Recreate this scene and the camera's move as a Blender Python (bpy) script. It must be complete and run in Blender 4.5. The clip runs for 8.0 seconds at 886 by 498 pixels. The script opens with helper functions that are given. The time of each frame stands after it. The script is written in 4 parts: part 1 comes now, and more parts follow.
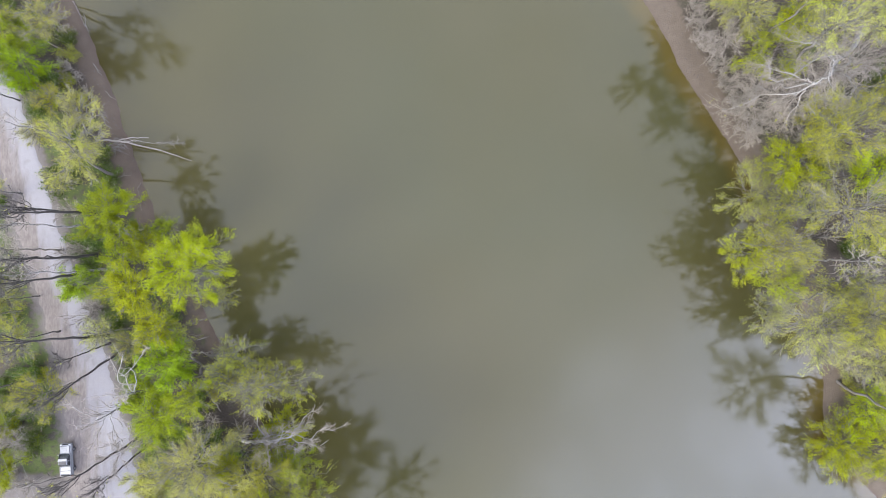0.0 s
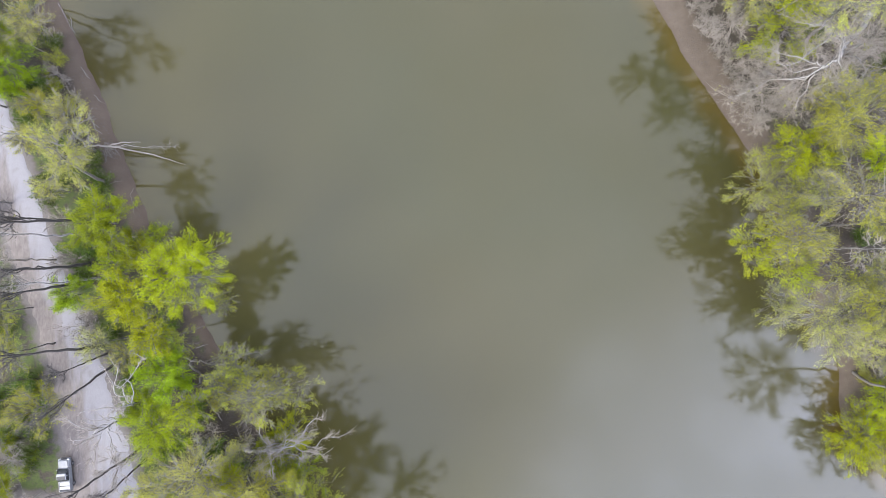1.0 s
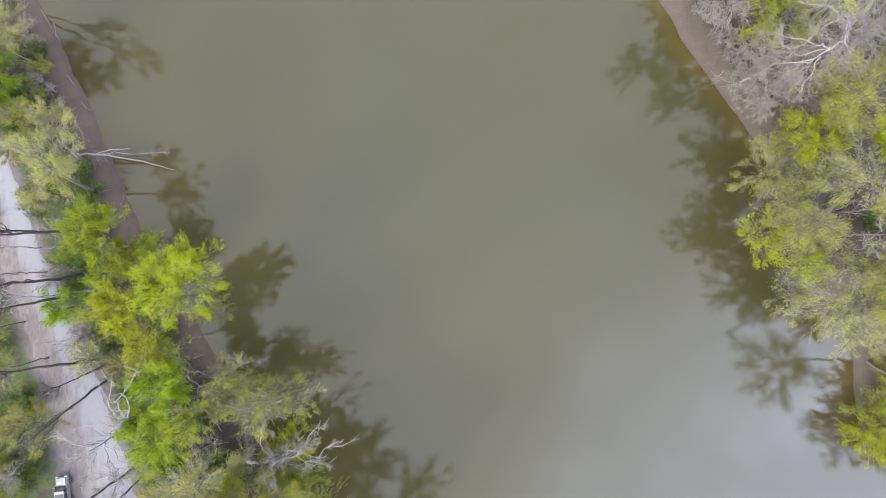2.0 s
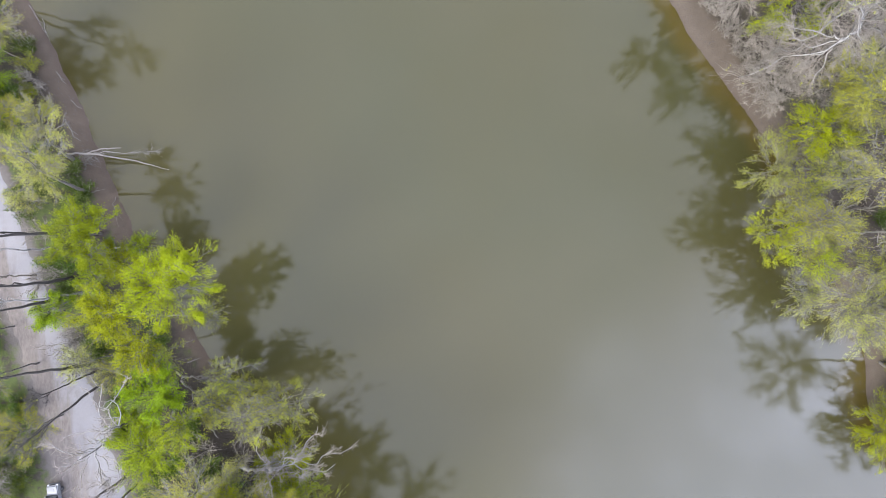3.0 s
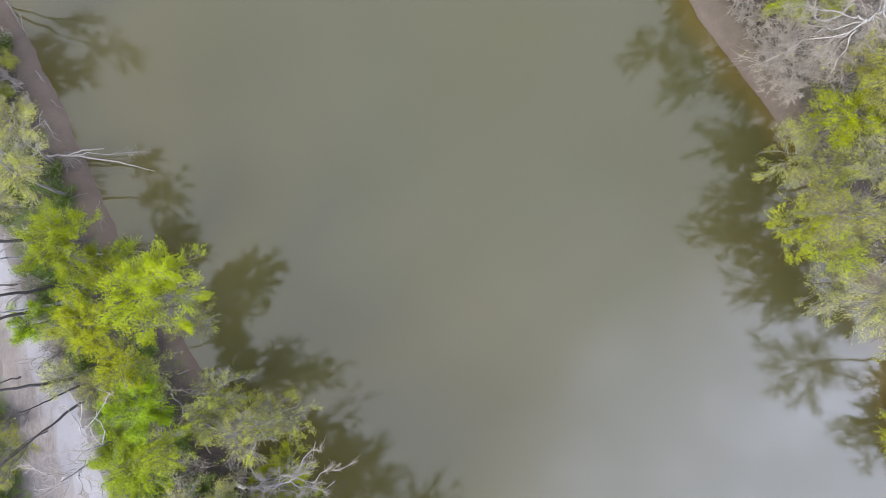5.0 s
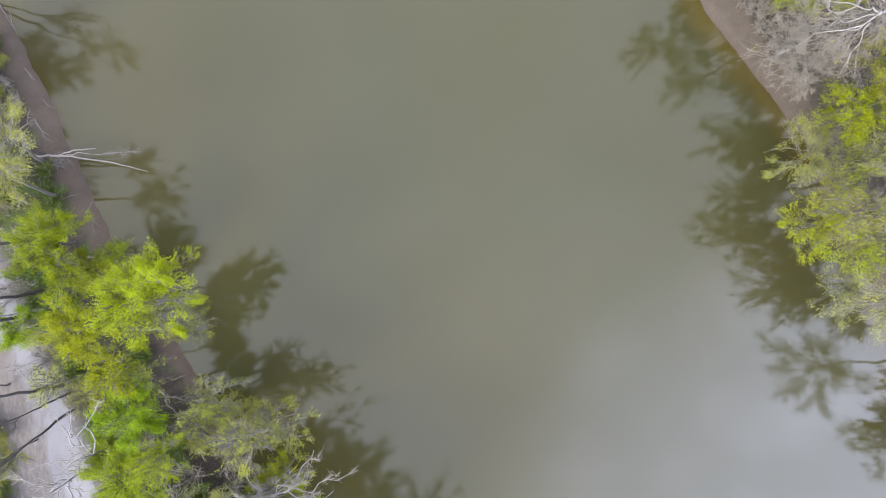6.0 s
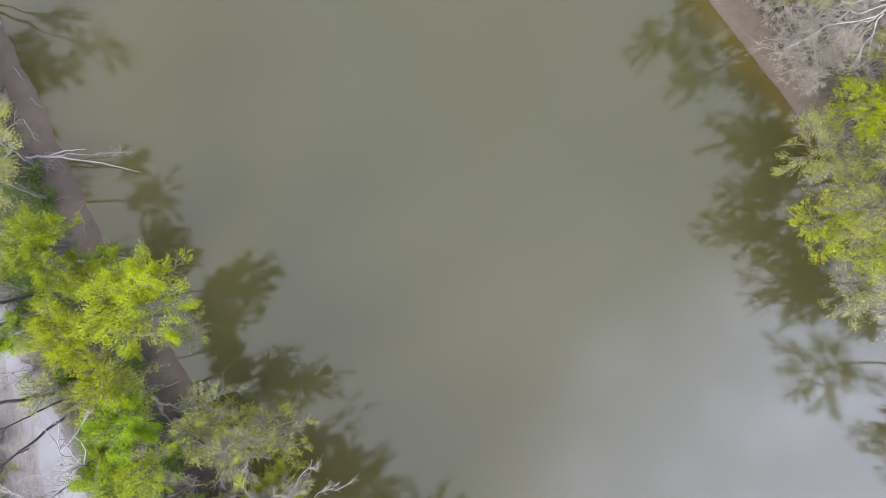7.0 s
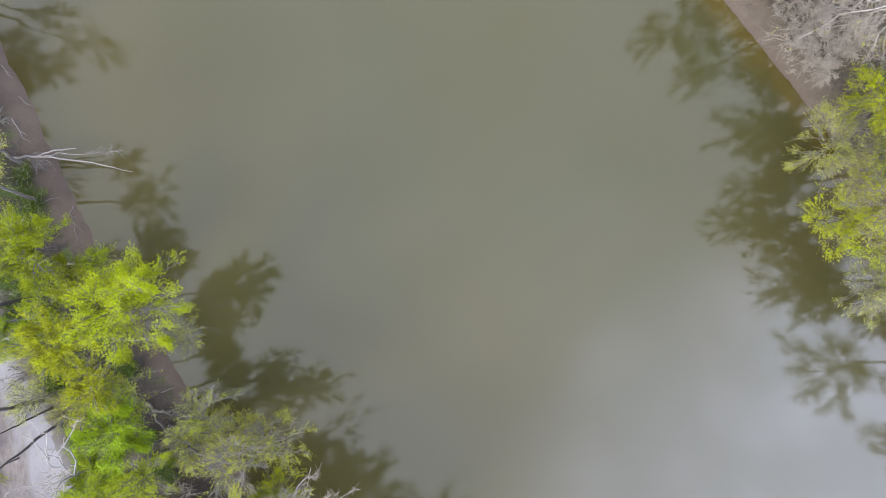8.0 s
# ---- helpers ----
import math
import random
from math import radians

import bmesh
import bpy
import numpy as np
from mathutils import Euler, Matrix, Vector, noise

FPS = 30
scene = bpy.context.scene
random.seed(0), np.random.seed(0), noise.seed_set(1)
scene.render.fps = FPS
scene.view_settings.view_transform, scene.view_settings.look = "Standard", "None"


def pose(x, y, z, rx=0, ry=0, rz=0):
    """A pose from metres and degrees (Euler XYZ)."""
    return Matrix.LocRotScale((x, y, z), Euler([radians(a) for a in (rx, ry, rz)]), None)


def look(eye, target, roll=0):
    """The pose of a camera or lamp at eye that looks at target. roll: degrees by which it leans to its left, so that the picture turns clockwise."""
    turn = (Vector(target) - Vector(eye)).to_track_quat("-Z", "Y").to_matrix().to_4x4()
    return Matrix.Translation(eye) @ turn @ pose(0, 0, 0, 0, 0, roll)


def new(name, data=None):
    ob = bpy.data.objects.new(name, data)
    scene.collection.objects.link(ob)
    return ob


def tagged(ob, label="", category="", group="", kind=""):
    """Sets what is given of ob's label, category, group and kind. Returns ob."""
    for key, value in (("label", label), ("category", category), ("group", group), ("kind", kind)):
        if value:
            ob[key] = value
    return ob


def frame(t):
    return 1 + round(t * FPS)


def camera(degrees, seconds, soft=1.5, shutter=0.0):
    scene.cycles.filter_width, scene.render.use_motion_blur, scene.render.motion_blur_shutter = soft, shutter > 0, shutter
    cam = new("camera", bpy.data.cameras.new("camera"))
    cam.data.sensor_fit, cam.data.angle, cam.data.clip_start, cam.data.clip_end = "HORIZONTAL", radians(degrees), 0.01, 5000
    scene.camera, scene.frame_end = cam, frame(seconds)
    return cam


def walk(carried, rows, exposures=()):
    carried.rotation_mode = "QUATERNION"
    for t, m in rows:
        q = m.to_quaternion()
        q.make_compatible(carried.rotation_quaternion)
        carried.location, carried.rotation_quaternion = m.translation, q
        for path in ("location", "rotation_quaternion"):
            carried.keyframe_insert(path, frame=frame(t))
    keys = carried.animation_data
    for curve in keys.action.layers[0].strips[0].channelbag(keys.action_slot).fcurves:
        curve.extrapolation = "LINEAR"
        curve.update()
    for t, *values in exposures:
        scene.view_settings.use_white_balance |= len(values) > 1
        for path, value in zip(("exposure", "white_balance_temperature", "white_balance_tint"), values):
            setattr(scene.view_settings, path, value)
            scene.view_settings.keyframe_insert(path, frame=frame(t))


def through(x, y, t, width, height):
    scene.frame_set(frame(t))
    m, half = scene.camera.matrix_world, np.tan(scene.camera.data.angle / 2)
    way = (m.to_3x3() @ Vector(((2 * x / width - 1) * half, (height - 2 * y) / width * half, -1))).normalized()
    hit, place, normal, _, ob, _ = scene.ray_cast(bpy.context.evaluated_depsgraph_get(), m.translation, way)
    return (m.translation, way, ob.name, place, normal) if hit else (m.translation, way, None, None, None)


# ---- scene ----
cam = camera(83.0, 8.0, soft=0.85)
# seconds, x, y, z, tilt about x, tilt about y, heading: a drone that sinks straight down, looking down
ROWS = [
    (0.0, 0.402, -0.739, 86.436, 0.530, -0.023, 0.005),
    (0.5, 0.166, -0.708, 85.316, 0.455, -0.051, -1.246),
    (1.0, 0.023, -0.664, 84.265, 0.373, -0.007, -1.566),
    (1.5, 0.019, -0.619, 83.241, 0.293, 0.013, -2.827),
    (3.0, -0.066, -0.554, 80.059, 0.291, 0.039, -3.675),
    (3.5, -0.190, -0.574, 79.000, 0.336, 0.024, -3.949),
    (4.0, -0.305, -0.582, 77.946, 0.393, 0.018, -4.135),
    (4.5, -0.382, -0.602, 76.962, 0.434, 0.014, -4.401),
    (6.0, -0.621, -0.468, 73.928, 0.538, 0.049, -4.842),
    (6.5, -0.728, -0.382, 72.920, 0.584, 0.047, -4.959),
    (7.0, -0.833, -0.411, 71.969, 0.633, 0.016, -5.217),
    (7.5, -0.938, -0.429, 70.909, 0.632, 0.018, -5.472),
    (8.0, -1.008, -0.346, 69.873, 0.585, 0.054, -5.639),
]
walk(cam, [(t, pose(x, y, z, rx, ry, rz)) for t, x, y, z, rx, ry, rz in ROWS], exposures=[(0.0, 3.22), (8.0, 3.22)])

# ---- daylight: an overcast sky with the sun behind thin cloud in the south-west ----
SUN_EL, SUN_AZ = radians(32), radians(238)
world = bpy.data.worlds.new("sky")
scene.world = world
world.use_nodes = True
wn, wl = world.node_tree.nodes, world.node_tree.links
wn.clear()
w_out = wn.new("ShaderNodeOutputWorld")
w_bg = wn.new("ShaderNodeBackground")
w_bg.inputs["Strength"].default_value = 0.1
w_sky = wn.new("ShaderNodeTexSky")
w_sky.sky_type, w_sky.sun_disc, w_sky.sun_elevation, w_sky.sun_rotation = "NISHITA", False, SUN_EL, SUN_AZ
w_tc = wn.new("ShaderNodeTexCoord")
w_map = wn.new("ShaderNodeMapping")
w_map.inputs["Scale"].default_value = (1.0, 1.0, 1.6)
w_map.inputs["Location"].default_value = (3.1, 0.4, 0.0)
w_noise = wn.new("ShaderNodeTexNoise")
w_noise.inputs["Scale"].default_value, w_noise.inputs["Detail"].default_value = 2.9, 5.0
w_noise.inputs["Roughness"].default_value = 0.55
w_ramp = wn.new("ShaderNodeValToRGB")
w_ramp.color_ramp.elements[0].position, w_ramp.color_ramp.elements[0].color = 0.36, (5.55, 5.72, 6.65, 1)
w_ramp.color_ramp.elements[1].position, w_ramp.color_ramp.elements[1].color = 0.66, (6.25, 6.6, 8.0, 1)
w_dot = wn.new("ShaderNodeVectorMath")
w_dot.operation = "DOT_PRODUCT"
w_dot.inputs[1].default_value = (0.55, -0.52, 0.653)  # the cloud is thinner towards the south-east
w_glow = wn.new("ShaderNodeMapRange")
w_glow.inputs["From Min"].default_value, w_glow.inputs["From Max"].default_value = 0.0, 0.9
w_glow.inputs["To Min"].default_value, w_glow.inputs["To Max"].default_value = 0.74, 1.03
w_thin = wn.new("ShaderNodeMapRange")
w_thin.interpolation_type = "SMOOTHSTEP"
w_thin.inputs["From Min"].default_value, w_thin.inputs["From Max"].default_value = 0.82, 0.99
w_blue = wn.new("ShaderNodeMix")
w_blue.data_type = "RGBA"
w_blue.inputs["B"].default_value = (10.7, 11.6, 16.0, 1)
w_puff = wn.new("ShaderNodeTexNoise")  # broken edges of the thinner cloud
w_puff.inputs["Scale"].default_value, w_puff.inputs["Detail"].default_value = 6.5, 4.0
w_break = wn.new("ShaderNodeMapRange")
w_break.inputs["From Min"].default_value, w_break.inputs["From Max"].default_value = 0.46, 0.68
w_break.inputs["To Min"].default_value, w_break.inputs["To Max"].default_value = 0.0, 0.4
w_patch = wn.new("ShaderNodeMapRange")
w_patch.inputs["From Min"].default_value, w_patch.inputs["From Max"].default_value = 0.82, 0.94
w_some = wn.new("ShaderNodeMath")
w_some.operation = "MULTIPLY"
w_sum = wn.new("ShaderNodeMath")
w_sum.operation = "ADD"
w_mul = wn.new("ShaderNodeVectorMath")
w_mul.operation = "SCALE"
w_mix = wn.new("ShaderNodeMix")
w_mix.data_type = "RGBA"
w_mix.inputs["Factor"].default_value = 0.9
wl.new(w_tc.outputs["Generated"], w_map.inputs["Vector"])
wl.new(w_map.outputs["Vector"], w_noise.inputs["Vector"])
wl.new(w_noise.outputs["Fac"], w_ramp.inputs["Fac"])
wl.new(w_tc.outputs["Generated"], w_dot.inputs[0])
wl.new(w_dot.outputs["Value"], w_glow.inputs["Value"])
wl.new(w_dot.outputs["Value"], w_thin.inputs["Value"])
wl.new(w_thin.outputs["Result"], w_blue.inputs["Factor"])
wl.new(w_ramp.outputs["Color"], w_blue.inputs["A"])
wl.new(w_blue.outputs["Result"], w_mul.inputs[0])
wl.new(w_tc.outputs["Generated"], w_puff.inputs["Vector"])
wl.new(w_puff.outputs["Fac"], w_break.inputs["Value"])
wl.new(w_dot.outputs["Value"], w_patch.inputs["Value"])
wl.new(w_break.outputs["Result"], w_some.inputs[0])
wl.new(w_patch.outputs["Result"], w_some.inputs[1])
wl.new(w_glow.outputs["Result"], w_sum.inputs[0])
wl.new(w_some.outputs["Value"], w_sum.inputs[1])
w_xyz = wn.new("ShaderNodeSeparateXYZ")
w_high = wn.new("ShaderNodeMapRange")  # an overcast sky is brightest overhead
w_high.inputs["From Min"].default_value, w_high.inputs["From Max"].default_value = 0.0, 0.72
w_high.inputs["To Min"].default_value, w_high.inputs["To Max"].default_value = 0.5, 1.0
w_all = wn.new("ShaderNodeMath")
w_all.operation = "MULTIPLY"
wl.new(w_tc.outputs["Generated"], w_xyz.inputs["Vector"])
wl.new(w_xyz.outputs["Z"], w_high.inputs["Value"])
wl.new(w_sum.outputs["Value"], w_all.inputs[0])
wl.new(w_high.outputs["Result"], w_all.inputs[1])
wl.new(w_all.outputs["Value"], w_mul.inputs["Scale"])
wl.new(w_sky.outputs["Color"], w_mix.inputs["A"])
wl.new(w_mul.outputs["Vector"], w_mix.inputs["B"])
wl.new(w_mix.outputs["Result"], w_bg.inputs["Color"])
wl.new(w_bg.outputs["Background"], w_out.inputs["Surface"])

sun_data = bpy.data.lights.new("sun", "SUN")
sun_data.energy, sun_data.angle, sun_data.color = 1.4, radians(24), (1.0, 0.96, 0.9)
sun = new("sun", sun_data)
sun.matrix_world = look((0, 0, 120), Vector((0, 0, 120)) - Vector((math.sin(SUN_AZ) * math.cos(SUN_EL), math.cos(SUN_AZ) * math.cos(SUN_EL), math.sin(SUN_EL))))

# ---- materials ----


def material(name, rough=0.8, metal=0.0):
    m = bpy.data.materials.new(name)
    m.use_nodes = True
    b = m.node_tree.nodes["Principled BSDF"]
    b.inputs["Roughness"].default_value, b.inputs["Metallic"].default_value = rough, metal
    return m, m.node_tree.nodes, m.node_tree.links, b


def noise_node(n, l, scale, detail=4.0, rough=0.55, coords="Object", stretch=None):
    tc, tx = n.new("ShaderNodeTexCoord"), n.new("ShaderNodeTexNoise")
    tx.inputs["Scale"].default_value, tx.inputs["Detail"].default_value, tx.inputs["Roughness"].default_value = scale, detail, rough
    if stretch:
        mp = n.new("ShaderNodeMapping")
        mp.inputs["Scale"].default_value = stretch
        l.new(tc.outputs[coords], mp.inputs["Vector"])
        l.new(mp.outputs["Vector"], tx.inputs["Vector"])
    else:
        l.new(tc.outputs[coords], tx.inputs["Vector"])
    return tx.outputs["Fac"]


def ramp(n, l, fac, *stops):
    r = n.new("ShaderNodeValToRGB")
    els = r.color_ramp.elements
    while len(els) < len(stops):
        els.new(0.5)
    for e, (p, c) in zip(els, stops):
        e.position, e.color = p, (*c, 1)
    l.new(fac, r.inputs["Fac"])
    return r.outputs["Color"]


def blend(n, l, fac, a, b, mode="MIX"):
    x = n.new("ShaderNodeMix")
    x.data_type, x.blend_type = "RGBA", mode
    for key, v in (("Factor", fac), ("A", a), ("B", b)):
        if isinstance(v, (int, float)):
            x.inputs[key].default_value = v
        elif isinstance(v, tuple):
            x.inputs[key].default_value = (*v, 1)
        else:
            l.new(v, x.inputs[key])
    return x.outputs["Result"]


def step(n, l, value, lo, hi, to_lo=0.0, to_hi=1.0):
    r = n.new("ShaderNodeMapRange")
    r.interpolation_type = "SMOOTHSTEP"
    for key, v in (("From Min", lo), ("From Max", hi), ("To Min", to_lo), ("To Max", to_hi)):
        r.inputs[key].default_value = v
    l.new(value, r.inputs["Value"])
    return r.outputs["Result"]


def maths(n, l, op, a, b):
    x = n.new("ShaderNodeMath")
    x.operation = op
    for i, v in enumerate((a, b)):
        if isinstance(v, (int, float)):
            x.inputs[i].default_value = v
        else:
            l.new(v, x.inputs[i])
    return x.outputs["Value"]


def attribute(n, name):
    a = n.new("ShaderNodeAttribute")
    a.attribute_name = name
    return a.outputs["Fac"]


def bump(n, l, b, height, strength=0.5, distance=0.05):
    x = n.new("ShaderNodeBump")
    x.inputs["Strength"].default_value, x.inputs["Distance"].default_value = strength, distance
    l.new(height, x.inputs["Height"])
    l.new(x.outputs["Normal"], b.inputs["Normal"])


def plain(name, color, rough=0.6, metal=0.0, vary=0.25, scale=6.0):
    m, n, l, b = material(name, rough, metal)
    lo, hi = tuple(c * (1 - vary) for c in color), tuple(min(1, c * (1 + vary)) for c in color)
    l.new(ramp(n, l, noise_node(n, l, scale), (0.3, lo), (0.7, hi)), b.inputs["Base Color"])
    return m


def leaf_material(name, dark, mid, light, through=0.26):
    """Leaves: colour by leaf and by tree, light passing through the blade."""
    m, n, l, b = material(name, 0.55)
    b.inputs["Specular IOR Level"].default_value = 0.05
    geo, info = n.new("ShaderNodeNewGeometry"), n.new("ShaderNodeObjectInfo")
    c = ramp(n, l, geo.outputs["Random Per Island"], (0.0, dark), (0.45, mid), (1.0, light))
    patch = step(n, l, noise_node(n, l, 0.9, 3.0), 0.38, 0.62)
    c = blend(n, l, maths(n, l, "MULTIPLY", patch, 0.55), c, dark)
    h = n.new("ShaderNodeHueSaturation")
    l.new(c, h.inputs["Color"])
    l.new(step(n, l, info.outputs["Random"], 0.0, 1.0, 0.85, 1.15), h.inputs["Value"])
    l.new(step(n, l, info.outputs["Random"], 0.0, 1.0, 0.49, 0.51), h.inputs["Hue"])
    l.new(h.outputs["Color"], b.inputs["Base Color"])
    tr, mx, out = n.new("ShaderNodeBsdfTranslucent"), n.new("ShaderNodeMixShader"), n["Material Output"]
    l.new(h.outputs["Color"], tr.inputs["Color"])
    mx.inputs["Fac"].default_value = through
    l.new(b.outputs["BSDF"], mx.inputs[1])
    l.new(tr.outputs["BSDF"], mx.inputs[2])
    l.new(mx.outputs["Shader"], out.inputs["Surface"])
    return m


def bark_material(name, dark, light, patches=False):
    m, n, l, b = material(name, 0.85)
    fine = noise_node(n, l, 9.0, 6.0, 0.65)
    c = ramp(n, l, fine, (0.3, dark), (0.68, light))
    if patches:
        big = noise_node(n, l, 1.7, 3.0, 0.5)
        c = blend(n, l, step(n, l, big, 0.52, 0.62), c, tuple(v * 0.45 for v in light))
    l.new(c, b.inputs["Base Color"])
    bump(n, l, b, fine, 0.6, 0.03)
    return m


M_LIME = leaf_material("leaf_lime", (0.102, 0.124, 0.002), (0.146, 0.174, 0.003), (0.178, 0.203, 0.006))
M_GREEN = leaf_material("leaf_green", (0.066, 0.098, 0.002), (0.106, 0.148, 0.003), (0.14, 0.18, 0.006))
M_OLIVE = leaf_material("leaf_olive", (0.108, 0.117, 0.011), (0.156, 0.166, 0.018), (0.192, 0.2, 0.03))
M_PALE = leaf_material("leaf_pale", (0.125, 0.13, 0.024), (0.178, 0.183, 0.038), (0.215, 0.218, 0.06))
M_MOSS = leaf_material("leaf_moss", (0.074, 0.093, 0.002), (0.108, 0.131, 0.003), (0.138, 0.16, 0.007))
M_DARK = leaf_material("leaf_dark", (0.02, 0.035, 0.005), (0.038, 0.06, 0.008), (0.06, 0.085, 0.012))
M_GOLD = leaf_material("leaf_gold", (0.114, 0.13, 0.004), (0.158, 0.176, 0.006), (0.192, 0.208, 0.011))
M_BARK = bark_material("bark_grey", (0.026, 0.023, 0.02), (0.074, 0.067, 0.06))
M_BARK_DARK = bark_material("bark_dark", (0.01, 0.009, 0.008), (0.032, 0.028, 0.025))
M_BARK_PALE = bark_material("bark_pale", (0.038, 0.035, 0.031), (0.095, 0.089, 0.082))
M_BARK_WHITE = bark_material("bark_white", (0.08, 0.075, 0.07), (0.17, 0.165, 0.157), True)
M_TWIG = bark_material("twig_brown", (0.055, 0.046, 0.037), (0.19, 0.17, 0.145))
M_DRIFT = bark_material("driftwood", (0.045, 0.04, 0.036), (0.112, 0.104, 0.097))


def water_material():
    m, n, l, b = material("river_water", 0.07)
    b.inputs["IOR"].default_value = 1.333
    silt = noise_node(n, l, 0.018, 4.0, 0.5)
    c = ramp(n, l, silt, (0.35, (0.0182, 0.0181, 0.0068)), (0.65, (0.0222, 0.02, 0.0076)))
    near = attribute(n, "shore")
    rag = maths(n, l, "ADD", near, maths(n, l, "MULTIPLY", maths(n, l, "SUBTRACT", noise_node(n, l, 0.25, 4.0), 0.5), 5.0))
    c = blend(n, l, maths(n, l, "MULTIPLY", step(n, l, rag, 0.2, 5.0, 0.62, 0.0), attribute(n, "shallow")), c, (0.038, 0.027, 0.006))
    l.new(c, b.inputs["Base Color"])
    ripple = maths(n, l, "ADD", noise_node(n, l, 0.6, 3.0, 0.5), maths(n, l, "MULTIPLY", noise_node(n, l, 3.5, 2.0, 0.5), 0.12))
    bump(n, l, b, ripple, 0.06, 0.12)
    return m


def ground_material():
    """Mud by the water, then leaf litter with moss and grass; dirt where it is driven on."""
    m, n, l, b = material("river_ground", 0.95)
    b.inputs["Specular IOR Level"].default_value = 0.2
    shore, road, side = attribute(n, "shore"), attribute(n, "drive"), attribute(n, "beach")
    fine, mid, big = noise_node(n, l, 5.0, 8.0, 0.7), noise_node(n, l, 0.7, 5.0, 0.6), noise_node(n, l, 0.12, 4.0, 0.55)
    litter = ramp(n, l, fine, (0.28, (0.008, 0.007, 0.0055)), (0.5, (0.024, 0.0195, 0.0155)), (0.75, (0.05, 0.041, 0.034)))
    grass = ramp(n, l, fine, (0.3, (0.014, 0.022, 0.005)), (0.7, (0.042, 0.054, 0.013)))
    moss = maths(n, l, "MULTIPLY", step(n, l, maths(n, l, "ADD", big, maths(n, l, "MULTIPLY", mid, 0.5)), 0.74, 0.9), step(n, l, side, 3.5, 4.4, 1.0, 0.15))
    c = blend(n, l, moss, litter, grass)
    verge = maths(n, l, "MULTIPLY", step(n, l, road, 0.3, 1.6), step(n, l, road, 3.5, 7.0, 1.0, 0.0))
    c = blend(n, l, maths(n, l, "MULTIPLY", verge, step(n, l, mid, 0.4, 0.56)), c, grass)
    mud = ramp(n, l, mid, (0.25, (0.038, 0.0303, 0.0232)), (0.75, (0.054, 0.0436, 0.0335)))
    mud = blend(n, l, maths(n, l, "MULTIPLY", step(n, l, fine, 0.52, 0.66), 0.8), mud, (0.031, 0.026, 0.023))
    mud = blend(n, l, step(n, l, shore, -0.1, 0.8, 0.6, 0.0), mud, (0.036, 0.027, 0.022))
    mud = blend(n, l, step(n, l, side, 3.4, 4.4, 1.0, 0.0), mud, blend(n, l, 1.0, mud, (0.9, 0.87, 0.85), "MULTIPLY"))
    edge = maths(n, l, "ADD", maths(n, l, "SUBTRACT", shore, side), maths(n, l, "MULTIPLY", maths(n, l, "SUBTRACT", mid, 0.5), 6.0))
    c = blend(n, l, step(n, l, edge, -0.9, 0.6, 1.0, 0.0), c, mud)
    dirt = ramp(n, l, maths(n, l, "ADD", maths(n, l, "MULTIPLY", mid, 0.5), maths(n, l, "MULTIPLY", fine, 0.5)), (0.3, (0.043, 0.038, 0.0355)), (0.7, (0.08, 0.072, 0.067)))
    wear = maths(n, l, "ADD", road, maths(n, l, "MULTIPLY", maths(n, l, "SUBTRACT", mid, 0.5), 3.5))
    c = blend(n, l, step(n, l, wear, -0.2, 1.7, 1.0, 0.0), c, dirt)
    l.new(c, b.inputs["Base Color"])
    bump(n, l, b, fine, 0.7, 0.12)
    return m


def road_material():
    m, n, l, b = material("road_gravel", 0.95)
    b.inputs["Specular IOR Level"].default_value = 0.2
    fine, mid = noise_node(n, l, 14.0, 8.0, 0.75), noise_node(n, l, 0.5, 5.0, 0.6)
    streak = noise_node(n, l, 0.6, 4.0, 0.6, stretch=(1.6, 0.25, 1.0))
    gravel = ramp(n, l, fine, (0.3, (0.076, 0.073, 0.076)), (0.7, (0.138, 0.134, 0.14)))
    dirt = ramp(n, l, maths(n, l, "ADD", maths(n, l, "MULTIPLY", fine, 0.5), maths(n, l, "MULTIPLY", noise_node(n, l, 1.6, 5.0, 0.7, stretch=(1.5, 0.5, 1.0)), 0.5)), (0.36, (0.047, 0.04, 0.0365)), (0.64, (0.1, 0.088, 0.081)))
    across = maths(n, l, "ADD", attribute(n, "across"), maths(n, l, "MULTIPLY", maths(n, l, "SUBTRACT", streak, 0.5), 1.6))
    c = blend(n, l, step(n, l, across, -0.4, 0.35, 1.0, 0.0), gravel, dirt)
    c = blend(n, l, maths(n, l, "MULTIPLY", step(n, l, mid, 0.56, 0.7), 0.4), c, (0.07, 0.062, 0.058))
    l.new(c, b.inputs["Base Color"])
    bump(n, l, b, fine, 0.5, 0.04)
    return m


M_WATER, M_GROUND, M_ROAD = water_material(), ground_material(), road_material()
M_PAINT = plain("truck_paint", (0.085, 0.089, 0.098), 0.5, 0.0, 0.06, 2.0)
M_GLASS = plain("truck_glass", (0.012, 0.014, 0.016), 0.06, 0.0, 0.1)
M_RUBBER = plain("rubber", (0.018, 0.018, 0.019), 0.85)
M_STEEL = plain("steel", (0.12, 0.12, 0.125), 0.4, 0.6)
M_LINER = plain("bed_liner", (0.1, 0.103, 0.107), 0.7)
M_LAMP = plain("lamp_lens", (0.55, 0.56, 0.58), 0.12)
M_RED = plain("tail_lens", (0.3, 0.01, 0.01), 0.2)
M_WIRE = plain("cable_grey", (0.09, 0.09, 0.09), 0.6)
M_POLE = bark_material("pole_wood", (0.06, 0.048, 0.038), (0.13, 0.11, 0.09))

# ---- mesh helpers ----


